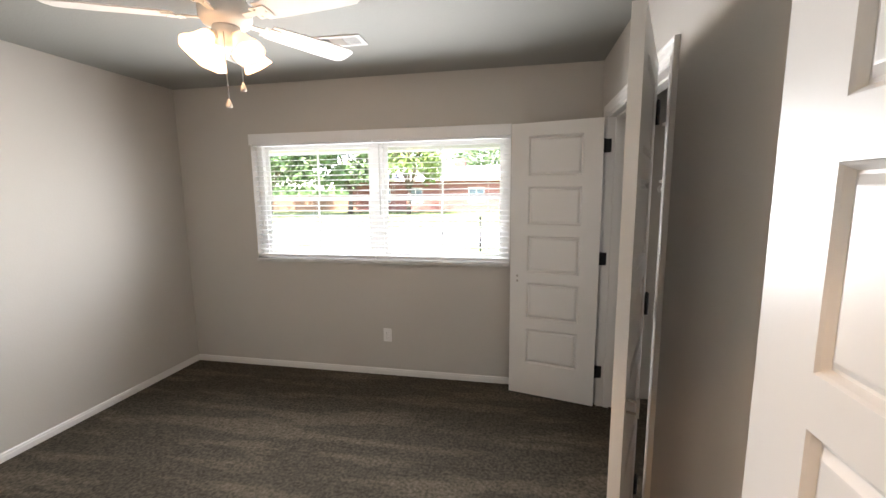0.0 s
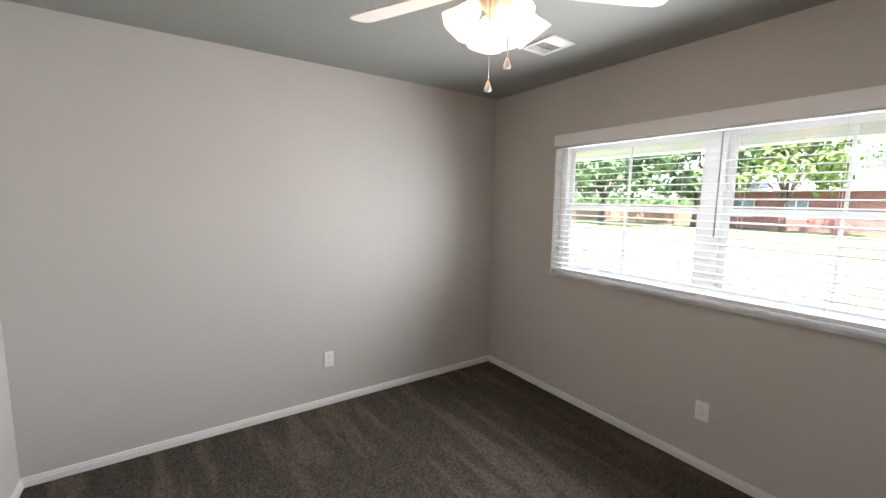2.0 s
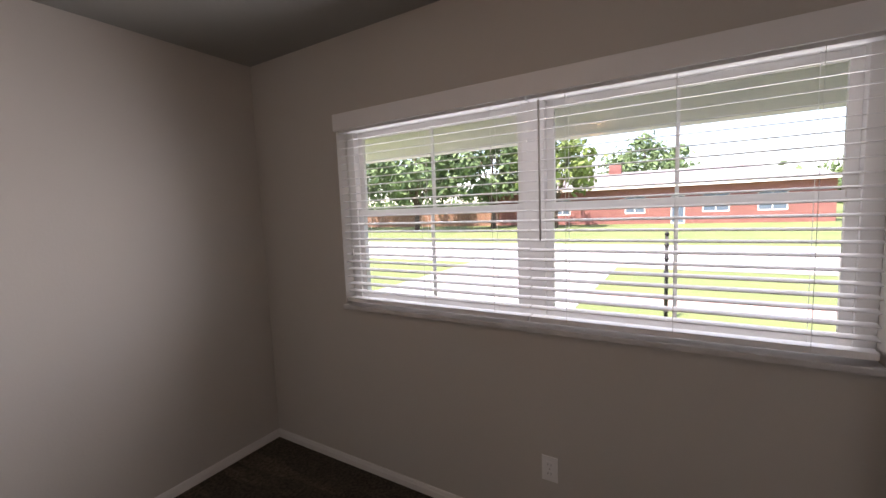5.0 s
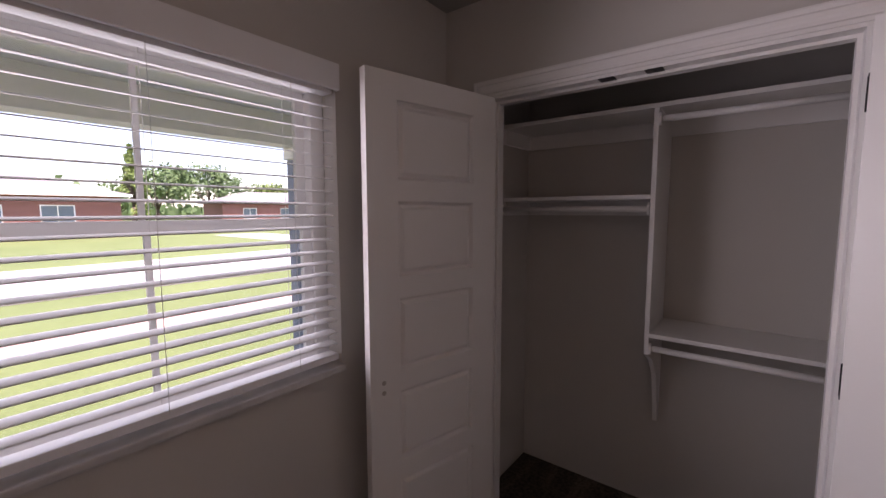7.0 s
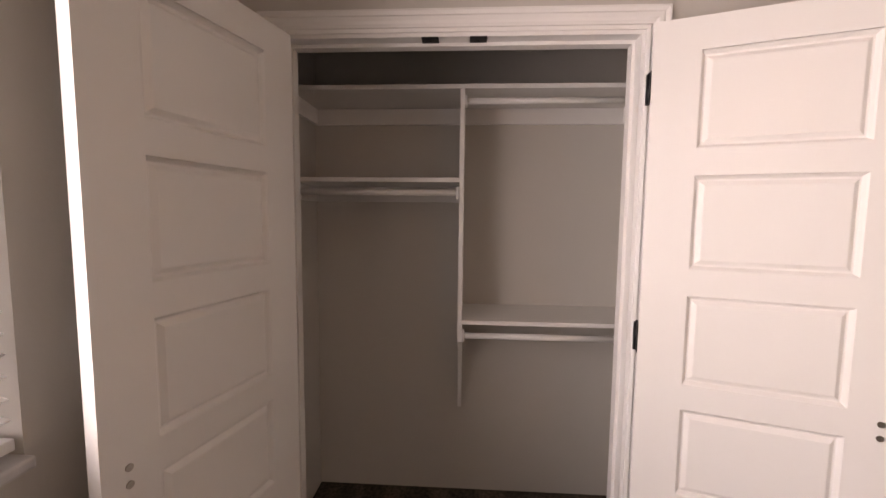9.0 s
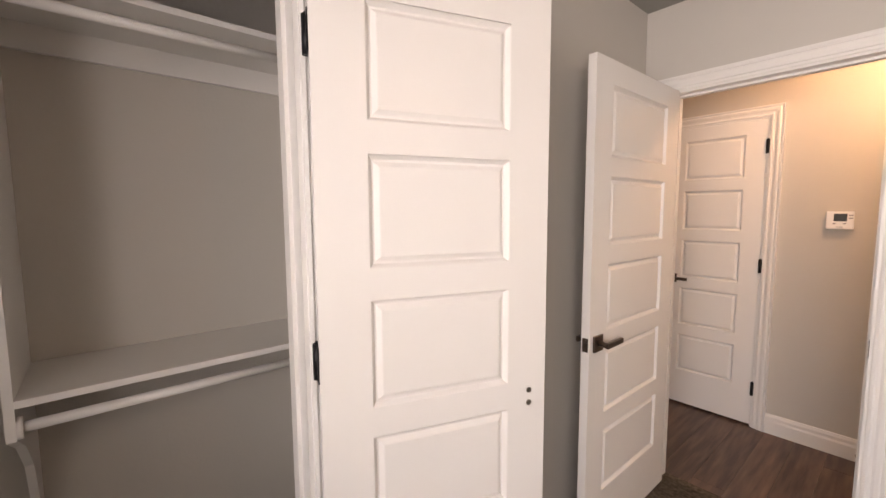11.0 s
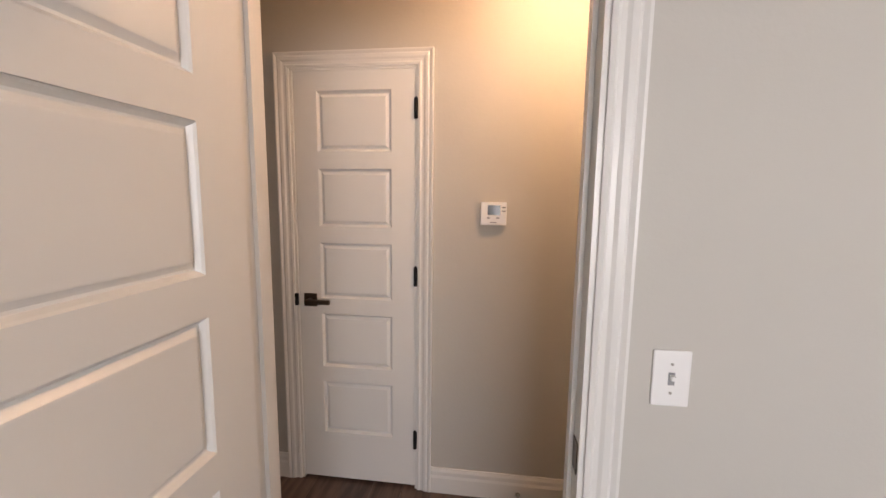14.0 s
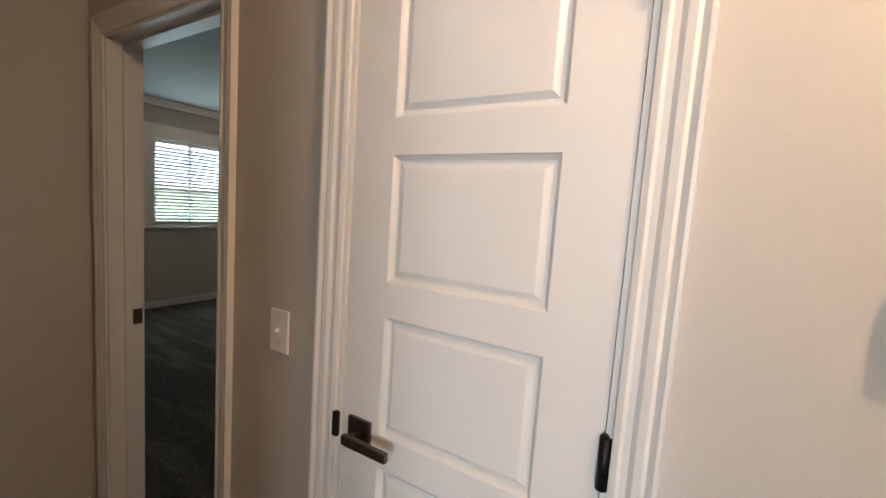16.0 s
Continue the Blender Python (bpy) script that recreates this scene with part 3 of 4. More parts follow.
def blade_mesh():
    bm = bmesh.new()
    outline = [(0.19, -0.052), (0.30, -0.060), (0.50, -0.067), (0.605, -0.066), (0.632, -0.05), (0.64, 0.0), (0.632, 0.05), (0.605, 0.066), (0.50, 0.067), (0.30, 0.060), (0.19, 0.052)]
    top = [bm.verts.new((x, y, 0.003)) for x, y in outline]
    bot = [bm.verts.new((x, y, -0.003)) for x, y in outline]
    bm.faces.new(top)
    bm.faces.new(bot[::-1])
    n = len(outline)
    for i in range(n):
        bm.faces.new((top[i], bot[i], bot[(i + 1) % n], top[(i + 1) % n]))
    bmesh.ops.recalc_face_normals(bm, faces=bm.faces)
    return mesh_of(bm, BLADE, "blade")


def iron_mesh():
    bm = boxes((0.085, -0.014, -0.006, 0.16, 0.014, 0.001), (0.16, -0.036, -0.008, 0.235, 0.036, -0.0035), bevel=0.002)
    for x, y in ((0.18, -0.022), (0.18, 0.022), (0.22, 0.0)):
        tube(bm, (x, y, -0.012), (x, y, -0.008), 0.005, n=8)
    return mesh_of(bm, BLADE, "blade_iron")


bmesh_blade, bmesh_iron = blade_mesh(), iron_mesh()
for k in range(5):
    bl = part("blade", bmesh_blade, BLADE, fan)
    bl.matrix_local = pose(0, 0, -0.175, 0, 0, 62 + 72 * k) @ pose(0, 0, 0, -11, 0, 0)
    ir = part("blade_iron", bmesh_iron, BLADE, fan, "white blade bracket with screws")
    ir.matrix_local = pose(0, 0, -0.175, 0, 0, 62 + 72 * k) @ pose(0, 0, 0, -11, 0, 0)


def shade_mesh(mat):
    prof = [(0.022, 0.0), (0.03, -0.012), (0.036, -0.03), (0.047, -0.06), (0.062, -0.092), (0.066, -0.104)]
    bm, n = bmesh.new(), 24
    rings = []
    for r, z in prof + [(r - 0.003, z) for r, z in reversed(prof)]:
        rings.append([bm.verts.new(((r + (0.003 * math.cos(6 * 2 * math.pi * i / n) if z < -0.08 else 0)) * math.cos(2 * math.pi * i / n), (r + (0.003 * math.cos(6 * 2 * math.pi * i / n) if z < -0.08 else 0)) * math.sin(2 * math.pi * i / n), z)) for i in range(n)])
    for a, b in zip(rings, rings[1:]):
        for i in range(n):
            bm.faces.new((a[i], a[(i + 1) % n], b[(i + 1) % n], b[i])).smooth = True
    bmesh.ops.recalc_face_normals(bm, faces=bm.faces)
    return mesh_of(bm, mat, "shade")


lit, dim = shade_mesh(SHADE), shade_mesh(DIMSHADE)
for k, ang in enumerate((160, 250, 340, 70)):
    a = radians(ang)
    arm = part("lamp_arm", tube(bmesh.new(), (0.04 * math.cos(a), 0.04 * math.sin(a), -0.25), (0.085 * math.cos(a), 0.085 * math.sin(a), -0.262), 0.014, 0.022), BLADE, fan)
    sh = part("shade", dim if k == 2 else lit, SHADE, fan, "frosted glass bell shade, lit warm")
    sh.matrix_local = pose(0.078 * math.cos(a), 0.078 * math.sin(a), -0.258, 0, 0, ang) @ pose(0, 0, 0, 0, -38, 0)
for (cx, cy), cz in (((0.03, -0.06), -0.55), ((0.067, -0.01), -0.475)):
    part("pull_chain", tube(bmesh.new(), (cx, cy, -0.25), (cx, cy, cz + 0.03), 0.0016, n=6), NICKEL, fan, "thin metal pull chain")
    fob = part("pull_knob", lathe([(0.003, 0.034), (0.006, 0.026), (0.013, 0.008), (0.012, 0.0), (0.004, -0.003)], 14), BLADE, fan, "small white teardrop knob")
    fob.location = (cx, cy, cz)
for k, ang in enumerate((160, 250, 70)):
    a = radians(ang)
    lamp("fan_bulb", "POINT", pose(FAN.x + 0.15 * math.cos(a), FAN.y + 0.15 * math.sin(a), FAN.z - 0.385), 0.19, (1.0, 0.54, 0.24), 0.04)


def vent(x, y, w, d, rz, slots, label):
    v = thing("ceiling_vent", pose(x, y, CZ, 0, 0, rz), label, "vent", "vents in the ceiling")
    part("frame", boxes((-w / 2, -d / 2, -0.008, w / 2, -d / 2 + 0.022, 0), (-w / 2, d / 2 - 0.022, -0.008, w / 2, d / 2, 0), (-w / 2, -d / 2 + 0.022, -0.008, -w / 2 + 0.022, d / 2 - 0.022, 0), (w / 2 - 0.022, -d / 2 + 0.022, -0.008, w / 2, d / 2 - 0.022, 0), bevel=0.002), VINYL, v)
    # no duct is cut: a flat dark sheet paints its shade behind the louvres
    part("backing", boxes((-w / 2 + 0.02, -d / 2 + 0.02, -0.0025, w / 2 - 0.02, d / 2 - 0.02, -0.0005)), DARK, v, "dark sheet painted as the shade inside the duct")
    iw = w - 0.044
    sect = 3 if slots else 2
    for s in range(sect):
        x0 = -iw / 2 + s * iw / sect
        cross = s != 1 if sect == 3 else True
        n = 7
        me = None
        for i in range(n):
            if cross:
                bmx = boxes((-0.0012, -d / 2 + 0.022, -0.0035, 0.0012, d / 2 - 0.022, 0.0025))
                lx = x0 + (i + 0.5) * iw / sect / n
                loc, rot = (lx, 0, -0.0065), (0, radians(-52 if s == 0 else 52), 0)
            else:
                bmx = boxes((x0 + 0.003, -0.0012, -0.0035, x0 + iw / sect - 0.003, 0.0012, 0.0025))
                loc, rot = (0, -d / 2 + 0.022 + (i + 0.5) * (d - 0.044) / n, -0.0065), (radians(52), 0, 0)
            if me is None:
                me = mesh_of(bmx, VINYL, "louvre")
            else:
                bmx.free()
            lv = part("louvre", me, VINYL, v)
            lv.location, lv.rotation_euler = loc, rot
    return v


vent(0.315, 3.44, 0.32, 0.16, 2, True, "white three-way louvred ceiling register")
vent(-0.44, 3.575, 0.25, 0.20, 0, True, "white square louvred ceiling register")

# ---- outlets and switches ----


def plate(name, m, kind, label, category):
    """A wall plate: it lies on the plane y = 0 and faces -y."""
    p = thing(name, m, label, category)
    part("cover_plate", boxes((-0.036, -0.006, -0.058, 0.036, 0, 0.058), bevel=0.003), PLATE, p)
    if kind == "outlet":
        for dz in (0.021, -0.021):
            o = part("socket", boxes((-0.017, -0.0085, dz - 0.014, 0.017, -0.006, dz + 0.014), bevel=0.001), PLATE, p)
            # thin dark bars on the face paint the shade of the socket holes
            part("slot", boxes((-0.008, -0.0092, dz - 0.004, -0.006, -0.0085, dz + 0.005), (0.006, -0.0092, dz - 0.004, 0.008, -0.0085, dz + 0.005)), DARK, o)
    else:
        part("collar", boxes((-0.006, -0.0075, -0.013, 0.006, -0.006, 0.013)), PRINT if kind == "toggle" else PLATE, p)
        part("toggle", boxes((-0.004, -0.019, 0.0, 0.004, -0.0075, 0.009), bevel=0.001), PLATE, p)
    for dz in ((0.0,) if kind == "outlet" else (0.03, -0.03)):
        part("screw", tube(bmesh.new(), (0, -0.006, dz), (0, -0.0072, dz), 0.003, n=10), NICKEL, p)
    return p


plate("wall_outlet", pose(0.306, NW, 0.356), "outlet", "white duplex outlet low on the window wall", "outlet")
plate("wall_outlet", pose(WW, 2.607, 0.357, 0, 0, 90), "outlet", "white duplex outlet low on the side wall", "outlet")
plate("light_switch", pose(0.918, SW, 1.117, 0, 0, 180), "toggle", "white toggle switch beside the doorway", "light switch")
plate("light_switch", pose(2.462, HW, 1.14, 0, 0, 180), "plain", "white toggle switch on the hall wall", "light switch")

th = thing("thermostat", pose(1.285, HW, 1.4, 0, 0, 180), "white thermostat with grey display on the hall wall", "thermostat")
part("housing", boxes((-0.058, -0.028, -0.052, 0.058, 0, 0.052), bevel=0.005), PLATE, th)
part("display", boxes((-0.026, -0.0295, -0.006, 0.030, -0.028, 0.038)), SCREEN, th, "grey glossy display")
for bx, bz in ((0.045, 0.028), (0.045, 0.012)):
    part("button", boxes((bx - 0.009, -0.030, bz - 0.003, bx + 0.009, -0.028, bz + 0.003), bevel=0.001), PRINT, th)
for bx in (-0.022, 0.02):
    part("button", boxes((bx - 0.007, -0.030, -0.022, bx + 0.007, -0.028, -0.016), bevel=0.001), PRINT, th)
part("badge", boxes((-0.014, -0.0292, -0.041, 0.014, -0.028, -0.037)), PRINT, th, "small grey printed bar")

# ---- closet fittings ----
PY, CF = 3.365, 2.36
fit_group = "closet fittings"
pt = single("closet_partition", bmesh.new(), WHITE, "white painted upright closet divider with tapered foot", "closet divider", fit_group)
bm = bmesh.new()
prof = [(CF, 2.0), (CBACK, 2.0), (CBACK, 0.47), (CBACK - 0.05, 0.485), (CBACK - 0.075, 0.6), (CBACK - 0.13, 0.76), (CBACK - 0.23, 0.86), (CF, 0.92)]
fa = [bm.verts.new((x, PY - 0.0095, z)) for x, z in prof]
fb = [bm.verts.new((x, PY + 0.0095, z)) for x, z in prof]
bm.faces.new(fa)
bm.faces.new(fb[::-1])
for i in range(len(prof)):
    bm.faces.new((fa[i], fb[i], fb[(i + 1) % len(prof)], fa[(i + 1) % len(prof)]))
bmesh.ops.recalc_face_normals(bm, faces=bm.faces)
bm.to_mesh(pt.data)
bm.free()


def shelf(y0, y1, z, label):
    s = thing("closet_shelf", None, label, "shelf", fit_group)
    part("board", boxes((CF, y0, z - 0.019, CBACK, y1, z), bevel=0.0015), WHITE, s)
    part("cleat", boxes((CBACK - 0.018, y0, z - 0.095, CBACK, y1, z - 0.019)), WHITE, s, "white wall cleat under the shelf")
    for yy in (y0, y1 - 0.018):
        part("end_cleat", boxes((CF + 0.03, yy, z - 0.095, CBACK - 0.018, yy + 0.018, z - 0.019)), WHITE, s) if (abs(yy - CS) < 0.01 or abs(yy + 0.018 - CN) < 0.01) else None
    return s


def rod(y0, y1, z, x):
    r = thing("closet_rod", None, "white painted round closet rod", "closet rod", fit_group)
    part("pole", tube(bmesh.new(), (x, y0, z), (x, y1, z), 0.0135, n=18), WHITE, r)
    for a, b in ((y0, y0 + 0.012), (y1 - 0.012, y1)):
        part("socket", tube(bmesh.new(), (x, a, z), (x, b, z), 0.027, n=18), WHITE, r)


shelf(CS, CN, 2.02, "long white painted top closet shelf")
rod(CS, PY - 0.0095, 1.955, CF + 0.02)
shelf(PY + 0.0095, CN, 1.634, "short white painted closet shelf")
rod(PY + 0.0095, CN, 1.572, CF + 0.02)
shelf(CS, PY - 0.0095, 1.018, "low white painted closet shelf")
rod(CS, PY - 0.0095, 0.945, CF + 0.02)
for cy in (3.469, 3.312):
    ct = thing("ball_catch", pose(EW + 0.03, cy, CL[2] - 0.012), "black ball catch strike in the closet head", "door catch", "catches in the closet head")
    part("strike_plate", boxes((-0.034, -0.028, -0.003, 0.012, 0.028, 0.0), bevel=0.0008), BLACK, ct)
    part("ball_dimple", lathe([(0.006, 0.0), (0.005, -0.004), (0.002, -0.005)], 10), BLACK, ct)

# ---- hall ----
hl = thing("hall_ceiling_light", pose(HALL_LAMP.x, HALL_LAMP.y, CZ), "flush round glass hall ceiling light, lit warm", "ceiling light")
part("base", lathe([(0.14, 0.0), (0.145, -0.012), (0.13, -0.022)]), NICKEL, hl)
part("globe", lathe([(0.125, -0.02), (0.115, -0.05), (0.08, -0.078), (0.02, -0.09)]), HALLGLASS, hl, "lit frosted glass dome")
strike = single("strike_plate", boxes((B2[1] - 0.0145, HB + 0.006, 0.92, B2[1] - 0.012, HB + 0.04, 0.985)), BRONZE, "dark metal strike plate on the bedroom jamb", "strike plate")
strike2 = single("strike_plate", boxes((EN[0] + 0.012, SW - 0.045, 0.88, EN[0] + 0.0145, SW - 0.008, 0.95)), BRONZE, "dark metal strike plate on the doorway jamb", "strike plate")

single("strike_plate", boxes((HD[1] - 0.013, HW + 0.0005, 0.93, HD[1] + 0.006, HW + 0.012, 0.992), bevel=0.004), BLACK, "black latch strike lip on the linen door jamb", "strike plate")

# bathroom glimpse
cab = thing("bath_cabinet", pose(0.62, -2.2, 0), "tall white bathroom cabinet with drawers and bar pulls", "cabinet")
part("body", boxes((-0.05, -0.45, 0.09, 0.5, 0.45, 2.25)), WHITE, cab)
part("toe_kick", boxes((0.0, -0.44, 0.0, 0.5, 0.44, 0.09)), WHITE, cab)
for i in range(4):
    z = 0.12 + i * 0.19
    dr = part("drawer", boxes((-0.07, -0.43, z, -0.05, 0.43, z + 0.175), bevel=0.004), WHITE, cab)
    bm = tube(bmesh.new(), (-0.098, -0.06, z + 0.09), (-0.098, 0.06, z + 0.09), 0.005, n=8)
    for yy in (-0.05, 0.05):
        tube(bm, (-0.07, yy, z + 0.09), (-0.098, yy, z + 0.09), 0.004, n=8)
    part("pull", bm, NICKEL, dr, "nickel bar pull")
for y0, y1 in ((-0.43, -0.01), (0.01, 0.43)):
    dd = part("cabinet_door", boxes((-0.07, y0, 0.95, -0.05, y1, 2.2), bevel=0.004), WHITE, cab)
    part("pull", tube(bmesh.new(), (-0.09, y0 + 0.2, 1.02), (-0.09, y0 + 0.2, 1.14), 0.005, n=8), NICKEL, dd, "nickel bar pull")
tubb = thing("bathtub", pose(0.64, -3.25, 0), "white bathtub with flat apron", "bathtub")
part("apron", boxes((-1.05, -0.4, 0.0, 1.05, 0.4, 0.5), bevel=0.02), PLATE, tubb)

# second bedroom
bw = thing("window_2", None, "white bedroom window with closed-in blinds and wide casing", "window", kind="structure")
y0, y1, z0, z1 = B2WIN
part("frame", boxes((B2E + 0.05, y0, z0, B2E + 0.11, y0 + 0.045, z1), (B2E + 0.05, y1 - 0.045, z0, B2E + 0.11, y1, z1), (B2E + 0.05, y0 + 0.045, z1 - 0.045, B2E + 0.11, y1 - 0.045, z1), (B2E + 0.05, y0 + 0.045, z0, B2E + 0.11, y1 - 0.045, z0 + 0.045), (B2E + 0.052, y0 + 0.045, 1.49, B2E + 0.108, y1 - 0.045, 1.53), (B2E + 0.06, (y0 + y1) / 2 - 0.012, z0 + 0.045, B2E + 0.1, (y0 + y1) / 2 + 0.012, 1.49), (B2E + 0.06, (y0 + y1) / 2 - 0.012, 1.53, B2E + 0.1, (y0 + y1) / 2 + 0.012, z1 - 0.045)), VINYL, bw)
part("casing", boxes((B2E - 0.015, y0 - 0.19, z0 - 0.02, B2E, y0, z1 + 0.17), (B2E - 0.015, y1, z0 - 0.02, B2E, y1 + 0.19, z1 + 0.17), (B2E - 0.015, y0, z1, B2E, y1, z1 + 0.17), (B2E - 0.04, y0 - 0.21, z0 - 0.045, B2E, y1 + 0.21, z0 - 0.02)), WHITE, bw)
pane = part("pane", boxes((B2E + 0.078, y0 + 0.045, z0 + 0.045, B2E + 0.082, y1 - 0.045, z1 - 0.045)), GLASS, bw)
pane.visible_shadow = False
bl2 = thing("window_blind", pose(B2E + 0.026, y0 + 0.01, 0), "white slatted blind in the second bedroom", "blind")
me = None
for i in range(23):
    if me is None:
        bmx = boxes((-0.022, 0, -0.0012, 0.022, y1 - y0 - 0.02, 0.0012))
        me = mesh_of(bmx, SLAT, "slat")
    s = part("slat", me, SLAT, bl2)
    s.location, s.rotation_euler = (0, 0, z0 + 0.03 + i * 0.0425), (0, radians(40), 0)
crown = single("crown_trim", boxes((B2E - 0.05, B2S, B2Z - 0.09, B2E, HB, B2Z)), WHITE, "white crown moulding of the second bedroom", "moulding", kind="structure")
copy_thing(fan, pose(BFAN[0], BFAN[1], B2Z, 0, 0, 20))["label"] = "white five-blade ceiling fan lit in second bedroom"
ds = thing("door_stop", pose(1.13, HW + 0.016, 0.04), "small brass spring door stop on the baseboard", "door stop")
part("rose", tube(bmesh.new(), (0, 0, 0), (0, 0.006, 0), 0.011, n=14), NICKEL, ds)
part("spring", tube(bmesh.new(), (0, 0.006, 0), (0, 0.062, 0), 0.005, n=12), NICKEL, ds)
part("tip", tube(bmesh.new(), (0, 0.062, 0), (0, 0.074, 0), 0.0075, n=12), PLATE, ds, "white rubber tip")

# ---- outside ----
GZ = -0.35
ground = single("ground", boxes((-400, 4.37, GZ - 0.4, 400, 900, GZ)), GRASS, "green front lawns reaching the horizon", "lawn", kind="structure")
single("ground_back", boxes((-400, -900, GZ - 0.4, 400, 4.37, GZ)), GRASS, "green lawn round the house", "lawn", kind="structure")
single("road", boxes((-300, 15.2, GZ, 300, 20.8, GZ + 0.012)), ROAD, "pale sunlit concrete street", "road", kind="structure")
single("kerb", boxes((-300, 20.8, GZ, 300, 21.0, GZ + 0.11), bevel=0.02), DRIVE, "concrete kerb across the street", "kerb", kind="structure")
single("kerb_near", boxes((-300, 15.0, GZ, -5.5, 15.2, GZ + 0.1), (0.2, 15.0, GZ, 300, 15.2, GZ + 0.1), bevel=0.02), DRIVE, "concrete kerb with a driveway gap", "kerb", kind="structure")
single("driveway", boxes((-5.5, 6.6, GZ, -0.9, 15.2, GZ + 0.015)), DRIVE, "grey concrete driveway", "driveway", kind="structure")
single("pavement", boxes((-0.9, 10.4, GZ, 60, 11.6, GZ + 0.014)), PATHM, "pinkish concrete front walk", "pavement", kind="structure")
single("far_driveway", boxes((15.0, 21.0, GZ, 19.0, 38, GZ + 0.013)), DRIVE, "concrete driveway across the street", "driveway", kind="structure")
single("porch_floor", boxes((-3.0, 4.37, GZ, 6.5, 6.25, GZ + 0.2)), DRIVE, "grey concrete porch slab", "porch", kind="structure")
single("porch_ceiling", boxes((-3.2, 4.37, 2.34, 6.8, 6.5, 2.42)), SOFFIT, "cream painted porch ceiling", "porch ceiling", kind="structure")
single("porch_beam", boxes((-3.2, 6.05, 2.1, 6.8, 6.25, 2.34), bevel=0.006), SOFFIT, "cream painted porch beam", "porch beam", kind="structure")
for px in (2.45, -3.05):
    po = thing("porch_post", pose(px, 6.15, GZ + 0.2), "blue grey square porch post", "post", "porch posts")
    part("shaft", boxes((-0.075, -0.075, 0.12, 0.075, 0.075, 2.15), bevel=0.006), POST, po)
    part("plinth", boxes((-0.1, -0.1, 0, 0.1, 0.1, 0.12), bevel=0.006), POST, po)
    part("cap", boxes((-0.095, -0.095, 2.15, 0.095, 0.095, 2.25), bevel=0.006), SOFFIT, po)
roof = single("house_roof", boxes((-3.4, SB - 8, 2.74, 8, 6.6, 2.87)), ROOF, "grey shingle roof of the house", "roof", kind="structure")

mp = thing("marker_post", pose(0.56, 9.6, GZ), "slim black iron yard post with rings and cap", "post")
part("pole", tube(bmesh.new(), (0, 0, 0), (0, 0, 1.34), 0.028, 0.024, n=12), IRON, mp)
for i in range(6):
    part("collar", lathe([(0.026, -0.02), (0.036, -0.012), (0.036, 0.012), (0.026, 0.02)], 12), IRON, mp).location = (0, 0, 0.15 + i * 0.21)
part("finial", lathe([(0.02, 0.0), (0.034, 0.02), (0.026, 0.05), (0.006, 0.075)], 12), IRON, mp).location = (0, 0, 1.34)


